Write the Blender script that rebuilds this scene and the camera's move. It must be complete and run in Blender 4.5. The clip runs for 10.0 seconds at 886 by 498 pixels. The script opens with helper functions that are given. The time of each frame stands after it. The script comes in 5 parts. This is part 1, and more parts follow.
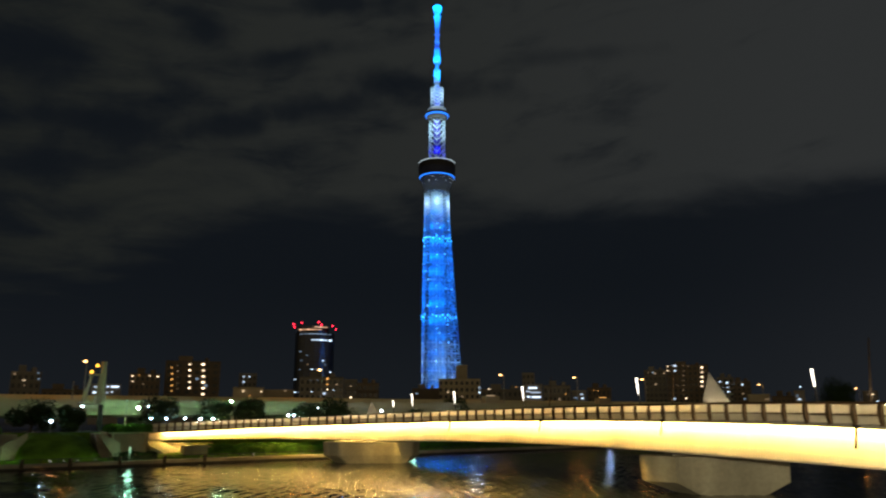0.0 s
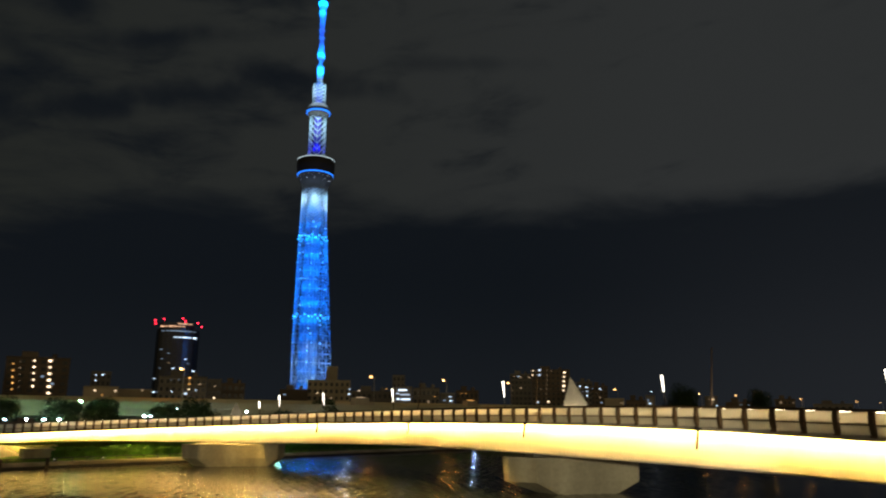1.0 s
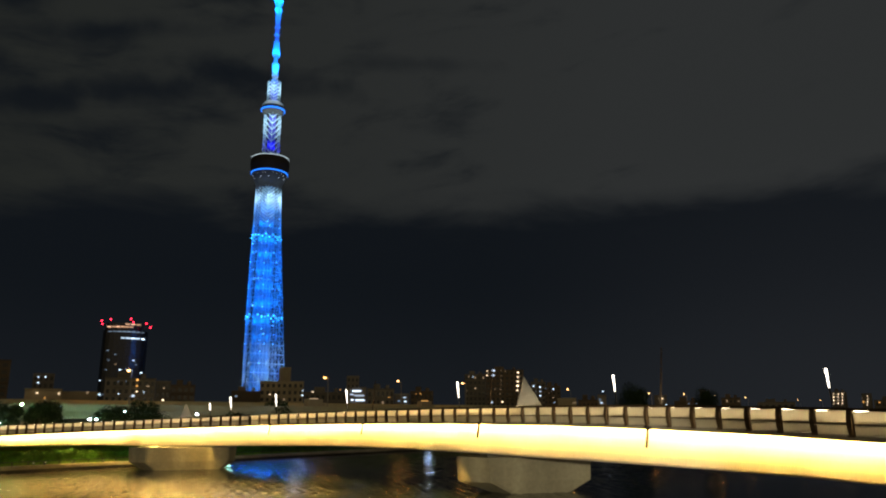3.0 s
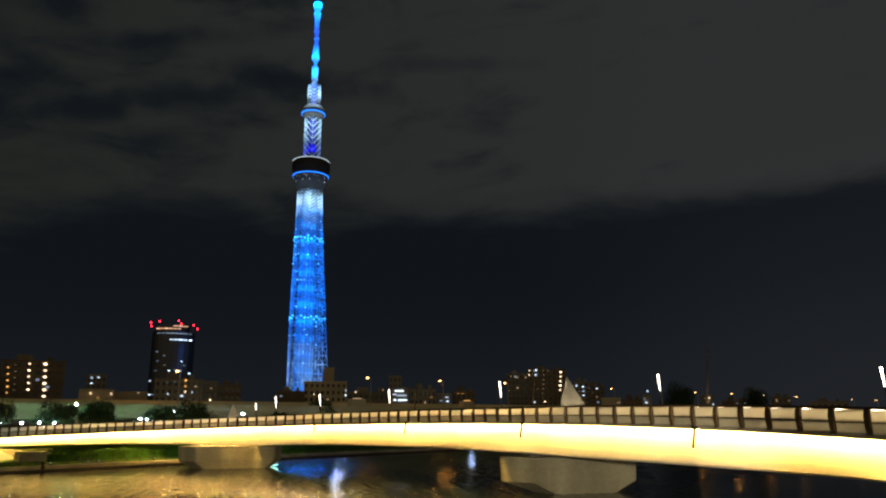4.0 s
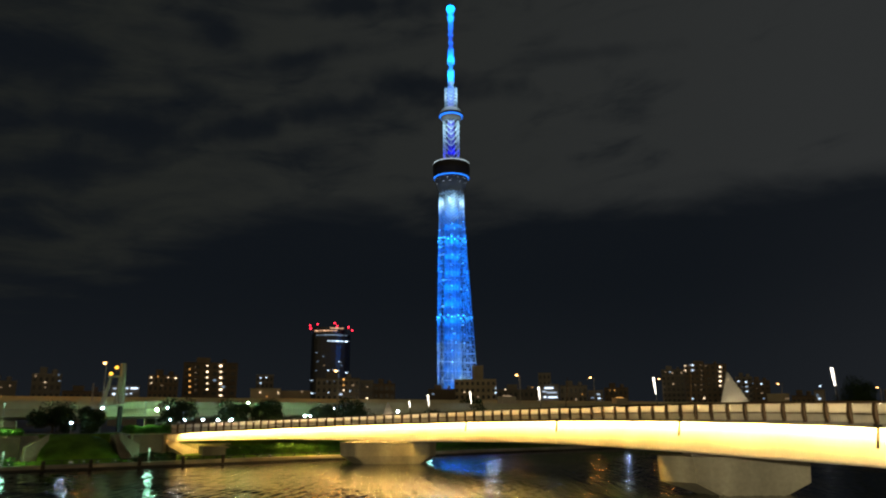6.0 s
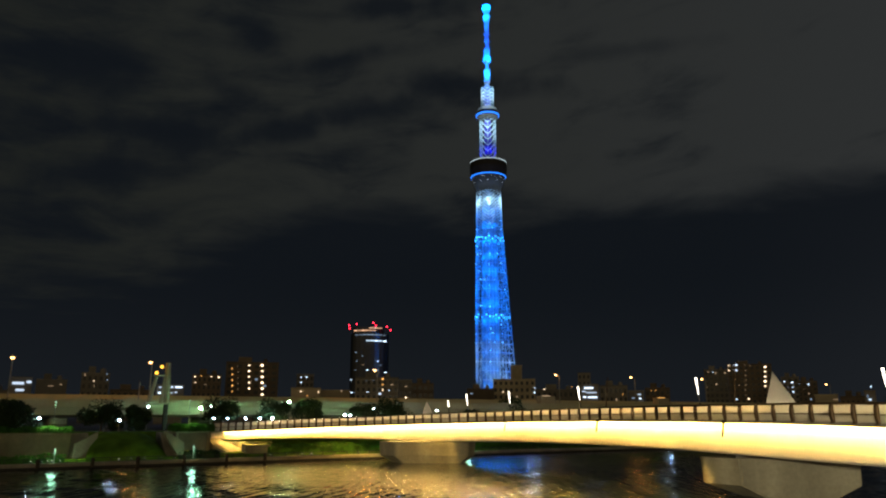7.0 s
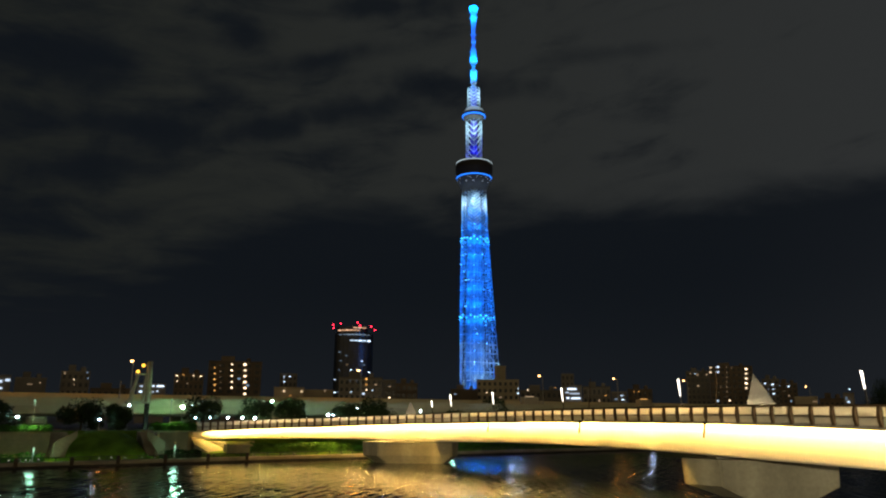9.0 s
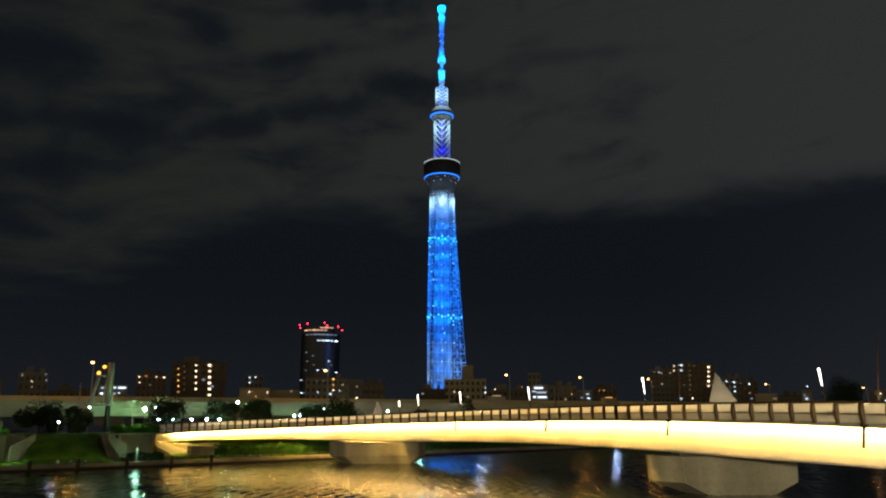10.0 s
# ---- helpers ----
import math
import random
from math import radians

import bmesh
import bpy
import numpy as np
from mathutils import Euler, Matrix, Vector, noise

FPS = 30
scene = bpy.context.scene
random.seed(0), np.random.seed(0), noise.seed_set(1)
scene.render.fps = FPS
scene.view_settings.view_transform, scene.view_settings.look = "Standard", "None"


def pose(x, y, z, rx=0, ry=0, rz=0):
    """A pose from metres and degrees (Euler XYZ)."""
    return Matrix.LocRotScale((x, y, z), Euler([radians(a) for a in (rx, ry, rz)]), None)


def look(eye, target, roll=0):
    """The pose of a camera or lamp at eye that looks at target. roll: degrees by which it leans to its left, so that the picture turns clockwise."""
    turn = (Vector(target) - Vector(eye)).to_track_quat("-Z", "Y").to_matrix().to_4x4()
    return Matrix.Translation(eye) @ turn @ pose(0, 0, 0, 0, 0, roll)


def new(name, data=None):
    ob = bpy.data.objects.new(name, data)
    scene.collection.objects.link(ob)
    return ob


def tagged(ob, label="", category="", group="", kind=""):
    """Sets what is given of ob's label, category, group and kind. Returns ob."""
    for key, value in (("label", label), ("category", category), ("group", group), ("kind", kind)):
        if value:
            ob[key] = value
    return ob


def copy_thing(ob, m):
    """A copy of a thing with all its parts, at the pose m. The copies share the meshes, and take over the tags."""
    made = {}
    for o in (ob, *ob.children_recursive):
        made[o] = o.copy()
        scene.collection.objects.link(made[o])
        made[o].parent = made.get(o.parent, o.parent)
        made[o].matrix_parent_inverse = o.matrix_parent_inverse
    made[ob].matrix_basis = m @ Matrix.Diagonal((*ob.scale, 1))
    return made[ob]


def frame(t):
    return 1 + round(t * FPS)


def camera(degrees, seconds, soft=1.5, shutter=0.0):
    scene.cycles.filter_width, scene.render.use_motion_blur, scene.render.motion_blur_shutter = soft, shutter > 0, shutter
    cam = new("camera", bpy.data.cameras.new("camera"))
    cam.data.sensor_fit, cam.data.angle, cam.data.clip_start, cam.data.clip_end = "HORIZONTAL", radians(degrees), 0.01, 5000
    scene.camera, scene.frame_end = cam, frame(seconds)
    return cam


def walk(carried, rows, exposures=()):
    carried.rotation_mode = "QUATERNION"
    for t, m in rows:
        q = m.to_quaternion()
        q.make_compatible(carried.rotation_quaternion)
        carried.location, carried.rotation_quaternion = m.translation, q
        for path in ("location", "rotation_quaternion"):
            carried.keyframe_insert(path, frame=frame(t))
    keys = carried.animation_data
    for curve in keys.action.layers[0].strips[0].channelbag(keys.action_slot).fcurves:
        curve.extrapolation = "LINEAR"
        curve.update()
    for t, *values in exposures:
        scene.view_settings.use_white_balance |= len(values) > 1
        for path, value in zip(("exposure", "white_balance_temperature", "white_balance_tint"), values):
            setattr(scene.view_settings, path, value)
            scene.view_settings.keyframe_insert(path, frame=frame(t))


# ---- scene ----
EYE = (0.0, 0.0, 6.6)
cam = camera(63.7, 10.0, soft=2.1, shutter=0.4)
# seconds, turn to the left, tilt up, lean to the right
ROWS = [
    (0, -0.00, 13.20, 0.00),
    (0.5, -4.92, 13.35, -0.66),
    (1, -10.18, 13.37, -0.23),
    (1.5, -13.33, 13.39, 0.06),
    (2, -15.16, 13.38, 0.37),
    (2.5, -14.39, 13.42, 0.22),
    (2.7, -14.20, 13.42, 0.22),
    (3.8, -11.48, 13.41, 0.18),
    (4, -10.52, 13.41, 0.18),
    (4.5, -8.54, 13.36, 0.26),
    (5, -5.79, 13.31, 0.45),
    (5.5, -1.92, 13.28, 0.34),
    (6, 1.24, 13.24, 0.15),
    (6.2, 2.26, 13.23, 0.10),
    (7.3, 4.46, 13.21, -0.15),
    (7.5, 4.41, 13.21, -0.16),
    (8, 3.99, 13.20, -0.04),
    (8.5, 3.85, 13.21, -0.11),
    (9, 3.10, 13.24, -0.36),
    (9.5, 1.28, 13.23, -0.05),
    (10, 0.44, 13.22, 0.12),
]
walk(cam, [(t, pose(*EYE, 90 + tilt, 0, turn) @ pose(0, 0, 0, 0, 0, -lean)) for t, turn, tilt, lean in ROWS])

# ---------------------------------------------------------------- night sky
RIFTS = [
    (-0.373, 0.594, 0.040, 0.029, -35),
    (-0.246, 0.538, 0.083, 0.021, 12),
    (-0.408, 0.494, 0.043, 0.023, -20),
    (-0.041, 0.492, 0.112, 0.024, -4),
    (-0.191, 0.454, 0.094, 0.024, 6),
    (-0.334, 0.424, 0.064, 0.024, 0),
    (-0.482, 0.413, 0.081, 0.038, 5),
    (-0.639, 0.532, 0.105, 0.057, 0),
    (-0.633, 0.358, 0.093, 0.035, 5),
    (0.197, 0.541, 0.104, 0.015, 6),
    (-0.575, 0.443, 0.094, 0.020, -8),
    (-0.135, 0.629, 0.098, 0.022, 0),
]


def night_sky():
    w = bpy.data.worlds.new("night_sky")
    w.use_nodes = True
    nt = w.node_tree
    N, L = nt.nodes, nt.links
    bg = N["Background"]
    tc = N.new("ShaderNodeTexCoord")
    sp = N.new("ShaderNodeSeparateXYZ")
    L.new(tc.outputs["Generated"], sp.inputs[0])

    def mth(op, a, b=None, c=None):
        n = N.new("ShaderNodeMath")
        n.operation = op
        for i, v in enumerate((a, b, c)):
            if v is None:
                continue
            if isinstance(v, (int, float)):
                n.inputs[i].default_value = v
            else:
                L.new(v, n.inputs[i])
        return n.outputs[0]

    x, y, z = sp.outputs
    zc = mth("MAXIMUM", z, 0.06)
    cb = N.new("ShaderNodeCombineXYZ")
    L.new(mth("DIVIDE", x, zc), cb.inputs[0])
    L.new(mth("DIVIDE", y, zc), cb.inputs[1])
    big = N.new("ShaderNodeTexNoise")
    big.inputs["Scale"].default_value = 1.5
    big.inputs["Detail"].default_value = 5
    big.inputs["Roughness"].default_value = 0.55
    big.inputs["Distortion"].default_value = 0.4
    L.new(cb.outputs[0], big.inputs["Vector"])
    # edge of the cloud sheet: low on the far side, sinking to the horizon towards the left
    lft = N.new("ShaderNodeMapRange")
    lft.interpolation_type = "SMOOTHSTEP"
    L.new(x, lft.inputs["Value"])
    lft.inputs["From Min"].default_value = -0.20
    lft.inputs["From Max"].default_value = -0.55
    lft.inputs["To Max"].default_value = 0.13
    edge_h = mth("SUBTRACT", mth("MULTIPLY_ADD", big.outputs["Fac"], 0.10, 0.235), lft.outputs[0])
    sheet = N.new("ShaderNodeMapRange")
    sheet.interpolation_type = "SMOOTHSTEP"
    L.new(mth("SUBTRACT", z, edge_h), sheet.inputs["Value"])
    sheet.inputs["From Min"].default_value = -0.035
    sheet.inputs["From Max"].default_value = 0.03
    # long dark rifts, many on the left and few on the right
    sc = N.new("ShaderNodeCombineXYZ")
    L.new(mth("MULTIPLY", x, 6.0), sc.inputs[0])
    L.new(mth("MULTIPLY_ADD", x, -1.6, mth("MULTIPLY", z, 17.0)), sc.inputs[1])
    rift = N.new("ShaderNodeTexNoise")
    rift.inputs["Scale"].default_value = 1.15
    rift.inputs["Detail"].default_value = 7
    rift.inputs["Roughness"].default_value = 0.58
    rift.inputs["Distortion"].default_value = 0.35
    L.new(sc.outputs[0], rift.inputs["Vector"])
    gaps = N.new("ShaderNodeMapRange")
    gaps.interpolation_type = "SMOOTHSTEP"
    L.new(mth("MULTIPLY_ADD", x, 0.235, rift.outputs["Fac"]), gaps.inputs["Value"])
    gaps.inputs["From Min"].default_value = 0.16
    gaps.inputs["From Max"].default_value = 0.55
    # the broad rifts: drawn-out holes in the sheet with ragged rims, as bearing, height, half-lengths and slant
    fl = N.new("ShaderNodeCombineXYZ")
    L.new(mth("DIVIDE", x, mth("MAXIMUM", y, 0.2)), fl.inputs[0])
    L.new(mth("DIVIDE", z, mth("MAXIMUM", y, 0.2)), fl.inputs[1])
    rag = N.new("ShaderNodeTexNoise")
    rag.inputs["Scale"].default_value = 13
    rag.inputs["Detail"].default_value = 6
    L.new(fl.outputs[0], rag.inputs["Vector"])
    whole = None
    for cx, cz, rx, rz, slant in RIFTS:
        mp = N.new("ShaderNodeMapping")
        mp.vector_type = "TEXTURE"
        mp.inputs["Location"].default_value = (cx, cz, 0)
        mp.inputs["Rotation"].default_value = (0, 0, radians(slant))
        mp.inputs["Scale"].default_value = (rx, rz, 1)
        L.new(fl.outputs[0], mp.inputs["Vector"])
        ln = N.new("ShaderNodeVectorMath")
        ln.operation = "LENGTH"
        L.new(mp.outputs[0], ln.inputs[0])
        hole = N.new("ShaderNodeMapRange")
        hole.interpolation_type = "SMOOTHSTEP"
        L.new(mth("MULTIPLY_ADD", rag.outputs["Fac"], 2.4, mth("SUBTRACT", ln.outputs["Value"], 1.2)), hole.inputs["Value"])
        hole.inputs["From Min"].default_value = 0.1
        hole.inputs["From Max"].default_value = 1.6
        hole.inputs["To Min"].default_value = 0.62 if cx > 0 else 0.12
        whole = hole.outputs[0] if whole is None else mth("MULTIPLY", whole, hole.outputs[0])
    fac = mth("MULTIPLY", mth("MULTIPLY", sheet.outputs[0], gaps.outputs[0]), whole)
    # the sheet is lit more towards the right
    rt = N.new("ShaderNodeMapRange")
    L.new(x, rt.inputs["Value"])
    rt.inputs["From Min"].default_value = -0.55
    rt.inputs["From Max"].default_value = 0.45
    tone = N.new("ShaderNodeMix")
    tone.data_type = "RGBA"
    tone.inputs["A"].default_value = (0.0148, 0.0164, 0.0142, 1)
    tone.inputs["B"].default_value = (0.0258, 0.0278, 0.0280, 1)
    L.new(rt.outputs[0], tone.inputs["Factor"])
    mx = N.new("ShaderNodeMix")
    mx.data_type = "RGBA"
    mx.inputs["A"].default_value = (0.0054, 0.0072, 0.0098, 1)
    L.new(tone.outputs["Result"], mx.inputs["B"])
    L.new(fac, mx.inputs["Factor"])
    # a wide unseen fill glow added low over the near bank, opposite the tower
    back = N.new("ShaderNodeMapRange")
    back.interpolation_type = "SMOOTHSTEP"
    L.new(y, back.inputs["Value"])
    back.inputs["From Min"].default_value = 0.25
    back.inputs["From Max"].default_value = -0.9
    low = N.new("ShaderNodeMapRange")
    low.interpolation_type = "SMOOTHSTEP"
    L.new(z, low.inputs["Value"])
    low.inputs["From Min"].default_value = 0.75
    low.inputs["From Max"].default_value = 0.0
    gl = N.new("ShaderNodeMix")
    gl.data_type = "RGBA"
    gl.blend_type = "ADD"
    L.new(mth("MULTIPLY", back.outputs[0], low.outputs[0]), gl.inputs["Factor"])
    L.new(mx.outputs["Result"], gl.inputs["A"])
    gl.inputs["B"].default_value = (0.36, 0.28, 0.145, 1)
    # thin warm haze all round the horizon
    haze = N.new("ShaderNodeMapRange")
    haze.interpolation_type = "SMOOTHSTEP"
    L.new(z, haze.inputs["Value"])
    haze.inputs["From Min"].default_value = 0.20
    haze.inputs["From Max"].default_value = 0.0
    hz = N.new("ShaderNodeMix")
    hz.data_type = "RGBA"
    hz.blend_type = "ADD"
    L.new(haze.outputs[0], hz.inputs["Factor"])
    L.new(gl.outputs["Result"], hz.inputs["A"])
    hz.inputs["B"].default_value = (0.0034, 0.0036, 0.0038, 1)
    # the lit districts down the river, past the bridge
    side = N.new("ShaderNodeMapRange")
    side.interpolation_type = "SMOOTHSTEP"
    L.new(x, side.inputs["Value"])
    side.inputs["From Min"].default_value = 0.25
    side.inputs["From Max"].default_value = 0.70
    deep = N.new("ShaderNodeMapRange")
    deep.interpolation_type = "SMOOTHSTEP"
    L.new(z, deep.inputs["Value"])
    deep.inputs["From Min"].default_value = 0.42
    deep.inputs["From Max"].default_value = 0.05
    ds = N.new("ShaderNodeMix")
    ds.data_type = "RGBA"
    ds.blend_type = "ADD"
    L.new(mth("MULTIPLY", side.outputs[0], deep.outputs[0]), ds.inputs["Factor"])
    L.new(hz.outputs["Result"], ds.inputs["A"])
    ds.inputs["B"].default_value = (0.0062, 0.0062, 0.0066, 1)
    L.new(ds.outputs["Result"], bg.inputs["Color"])
    bg.inputs["Strength"].default_value = 1.0
    scene.world = w


night_sky()


def lamp(name, at, col, watts, radius=0.3, kind="POINT", aim=None, cone=60, blend=0.6):
    d = bpy.data.lights.new(name, kind)
    d.color, d.energy, d.shadow_soft_size = col, watts, radius
    ob = new(name, d)
    if kind == "SPOT":
        d.spot_size, d.spot_blend = radians(cone), blend
        ob.matrix_basis = look(at, aim)
    else:
        ob.location = at
    return ob

# ---------------------------------------------------------------- helpers


def link(name, bm, material, smooth=False):
    me = bpy.data.meshes.new(name)
    bm.normal_update()
    bm.to_mesh(me)
    bm.free()
    for mt in (material if isinstance(material, (list, tuple)) else [material]):
        me.materials.append(mt)
    if smooth:
        for p in me.polygons:
            p.use_smooth = True
    return new(name, me)


def part(name, bm, material, parent, label="", smooth=False):
    ob = link(name, bm, material, smooth)
    ob.parent = parent
    if label:
        tagged(ob, label)
    return ob


def thing(name, label, category, at=None, group="", kind=""):
    ob = new(name)
    ob.empty_display_size = 0.2
    if at is not None:
        ob.matrix_basis = at
    return tagged(ob, label, category, group, kind)


def box(bm, x0, y0, z0, x1, y1, z1, m=None, bevel=0.0):
    r = bmesh.ops.create_cube(bm, size=1.0)
    vs = r["verts"]
    for v in vs:
        v.co = Vector((x0 + (v.co.x + 0.5) * (x1 - x0), y0 + (v.co.y + 0.5) * (y1 - y0), z0 + (v.co.z + 0.5) * (z1 - z0)))
    if bevel > 0:
        es = list({e for v in vs for e in v.link_edges})
        b = bmesh.ops.bevel(bm, geom=es, offset=bevel, segments=1, affect="EDGES")
        vs = list({v for f in b["faces"] for v in f.verts} | {v for v in vs if v.is_valid})
    if m is not None:
        for v in vs:
            v.co = m @ v.co
    return vs


def tube(bm, p, q, r0, r1=None, n=8, caps=True):
    """A tapered round bar from p to q."""
    p, q = Vector(p), Vector(q)
    r1 = r0 if r1 is None else r1
    d = (q - p).normalized()
    a = d.orthogonal().normalized()
    b = d.cross(a)
    rings = []
    for c, r in ((p, r0), (q, r1)):
        rings.append([bm.verts.new(c + (a * math.cos(2 * math.pi * k / n) + b * math.sin(2 * math.pi * k / n)) * r) for k in range(n)])
    for k in range(n):
        bm.faces.new((rings[0][k], rings[0][(k + 1) % n], rings[1][(k + 1) % n], rings[1][k]))
    if caps:
        bm.faces.new(rings[0][::-1])
        bm.faces.new(rings[1])


def lathe(bm, prof, n=24, m=None):
    """A closed body of revolution about z from (radius, height) pairs."""
    rings = []
    for r, z in prof:
        rings.append([bm.verts.new((r * math.cos(2 * math.pi * k / n), r * math.sin(2 * math.pi * k / n), z)) for k in range(n)])
    for a, b in zip(rings, rings[1:]):
        for k in range(n):
            bm.faces.new((a[k], a[(k + 1) % n], b[(k + 1) % n], b[k]))
    bm.faces.new(rings[0][::-1])
    bm.faces.new(rings[-1])
    if m is not None:
        for ring in rings:
            for v in ring:
                v.co = m @ v.co


def sweep(bm, frames, prof, close=True):
    """prof: (out, up) pairs, swept along frames of (origin, out, up)."""
    rings = [[bm.verts.new(o + a * ou + Vector((0, 0, h))) for ou, h in (prof(k) if callable(prof) else prof)] for k, (o, a) in enumerate(frames)]
    n = len(rings[0])
    for a, b in zip(rings, rings[1:]):
        for k in range(n if close else n - 1):
            bm.faces.new((a[k], a[(k + 1) % n], b[(k + 1) % n], b[k]))
    if close:
        bm.faces.new(rings[0][::-1])
        bm.faces.new(rings[-1])


def prism(bm, poly, z0, z1, m=None):
    a = [bm.verts.new((x, y, z0)) for x, y in poly]
    b = [bm.verts.new((x, y, z1)) for x, y in poly]
    n = len(poly)
    for k in range(n):
        bm.faces.new((a[k], a[(k + 1) % n], b[(k + 1) % n], b[k]))
    bm.faces.new(a[::-1])
    bm.faces.new(b)
    if m is not None:
        for v in a + b:
            v.co = m @ v.co


# ---------------------------------------------------------------- materials
def mat(name, col, rough=0.7, metal=0.0, var=0.25, scale=1.0, fine=12.0, bump=0.15, col2=None, spec=0.5, streak=False, rand=0.0):
    """A painted, cast or grown surface: two scales of noise in colour and roughness, and fine relief."""
    m = bpy.data.materials.new(name)
    m.use_nodes = True
    nt = m.node_tree
    N, L = nt.nodes, nt.links
    bs = N["Principled BSDF"]
    bs.inputs["Metallic"].default_value = metal
    bs.inputs["Specular IOR Level"].default_value = spec
    tc = N.new("ShaderNodeTexCoord")
    mp = N.new("ShaderNodeMapping")
    L.new(tc.outputs["Object"], mp.inputs["Vector"])
    if streak:
        mp.inputs["Scale"].default_value = (1, 1, 0.12)
    n1 = N.new("ShaderNodeTexNoise")
    n1.inputs["Scale"].default_value = scale
    n1.inputs["Detail"].default_value = 5
    n2 = N.new("ShaderNodeTexNoise")
    n2.inputs["Scale"].default_value = fine
    n2.inputs["Detail"].default_value = 6
    L.new(mp.outputs[0], n1.inputs["Vector"])
    L.new(tc.outputs["Object"], n2.inputs["Vector"])
    mx = N.new("ShaderNodeMix")
    mx.data_type = "RGBA"
    c2 = col2 or tuple(c * (1 - var) for c in col)
    mx.inputs["A"].default_value = (*col, 1)
    mx.inputs["B"].default_value = (*c2, 1)
    rmp = N.new("ShaderNodeMapRange")
    rmp.inputs["From Min"].default_value = 0.35
    rmp.inputs["From Max"].default_value = 0.68
    L.new(n1.outputs["Fac"], rmp.inputs["Value"])
    L.new(rmp.outputs[0], mx.inputs["Factor"])
    hs = N.new("ShaderNodeHueSaturation")
    vm = N.new("ShaderNodeMapRange")
    vm.inputs["To Min"].default_value = 1 - var * 0.6
    vm.inputs["To Max"].default_value = 1 + var * 0.6
    L.new(n2.outputs["Fac"], vm.inputs["Value"])
    val = vm.outputs[0]
    if rand > 0:
        oi = N.new("ShaderNodeObjectInfo")
        rm = N.new("ShaderNodeMapRange")
        rm.inputs["To Min"].default_value = 1 - rand
        rm.inputs["To Max"].default_value = 1 + rand
        L.new(oi.outputs["Random"], rm.inputs["Value"])
        mm = N.new("ShaderNodeMath")
        mm.operation = "MULTIPLY"
        L.new(val, mm.inputs[0])
        L.new(rm.outputs[0], mm.inputs[1])
        val = mm.outputs[0]
    L.new(val, hs.inputs["Value"])
    L.new(mx.outputs["Result"], hs.inputs["Color"])
    L.new(hs.outputs[0], bs.inputs["Base Color"])
    rr = N.new("ShaderNodeMapRange")
    rr.inputs["To Min"].default_value = max(0.03, rough - 0.12)
    rr.inputs["To Max"].default_value = min(1, rough + 0.12)
    L.new(n2.outputs["Fac"], rr.inputs["Value"])
    L.new(rr.outputs[0], bs.inputs["Roughness"])
    if bump:
        bp = N.new("ShaderNodeBump")
        bp.inputs["Strength"].default_value = bump
        bp.inputs["Distance"].default_value = 0.05
        L.new(n2.outputs["Fac"], bp.inputs["Height"])
        L.new(bp.outputs[0], bs.inputs["Normal"])
    return m


def glow(name, col, strength, rand=0.0):
    """A surface that gives off light: lamp glass, tubes, lit windows."""
    m = bpy.data.materials.new(name)
    m.use_nodes = True
    nt = m.node_tree
    N, L = nt.nodes, nt.links
    N.remove(N["Principled BSDF"])
    em = N.new("ShaderNodeEmission")
    em.inputs["Color"].default_value = (*col, 1)
    em.inputs["Strength"].default_value = strength
    if rand > 0:
        oi = N.new("ShaderNodeObjectInfo")
        rm = N.new("ShaderNodeMapRange")
        rm.inputs["To Min"].default_value = strength * (1 - rand)
        rm.inputs["To Max"].default_value = strength * (1 + rand)
        L.new(oi.outputs["Random"], rm.inputs["Value"])
        L.new(rm.outputs[0], em.inputs["Strength"])
    L.new(em.outputs[0], N["Material Output"].inputs["Surface"])
    return m


M_CONC = mat("pier_concrete", (0.42, 0.38, 0.27), 0.85, var=0.45, scale=0.35, fine=3.0, bump=0.25, streak=True)
M_GIRDER = mat("girder_paint", (0.78, 0.74, 0.64), 0.55, var=0.08, scale=0.3, fine=2.0, bump=0.04)
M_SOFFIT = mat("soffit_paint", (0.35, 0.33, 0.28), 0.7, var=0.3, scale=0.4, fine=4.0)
M_POST = mat("bronze_post", (0.11, 0.065, 0.028), 0.5, metal=0.3, var=0.3, scale=3, fine=20, rand=0.2)
M_RAILMESH = mat("rail_panel_paint", (0.60, 0.56, 0.46), 0.6, var=0.2, scale=1.5, fine=9, rand=0.12)
M_RAILLOW = mat("rail_panel_grey", (0.44, 0.42, 0.36), 0.65, var=0.25, scale=1.2, fine=9, rand=0.12)
M_DECK = mat("deck_paving", (0.30, 0.26, 0.22), 0.8, var=0.3, scale=0.8, fine=8)
M_STEEL = mat("dark_steel", (0.06, 0.06, 0.065), 0.5, metal=0.6, var=0.3, scale=2, fine=14)
M_BLACK = mat("drain_paint", (0.015, 0.012, 0.01), 0.8, var=0.3, scale=2, fine=10)
M_SAIL = mat("sail_panel", (0.30, 0.29, 0.26), 0.6, var=0.15, scale=0.8, fine=6, bump=0.08)
M_QUAY = mat("quay_concrete", (0.42, 0.38, 0.30), 0.9, var=0.4, scale=0.25, fine=2.5, bump=0.3)
M_DARKQUAY = mat("dark_quay_concrete", (0.05, 0.045, 0.036), 0.55, var=0.5, scale=0.3, fine=2.5, bump=0.3, streak=True)
M_WALL = mat("retaining_wall", (0.26, 0.20, 0.14), 0.9, var=0.35, scale=0.35, fine=3.0, bump=0.3)
M_GRASS = mat("grass", (0.14, 0.26, 0.025), 0.95, var=0.5, scale=0.5, fine=9, bump=0.6, spec=0.1)
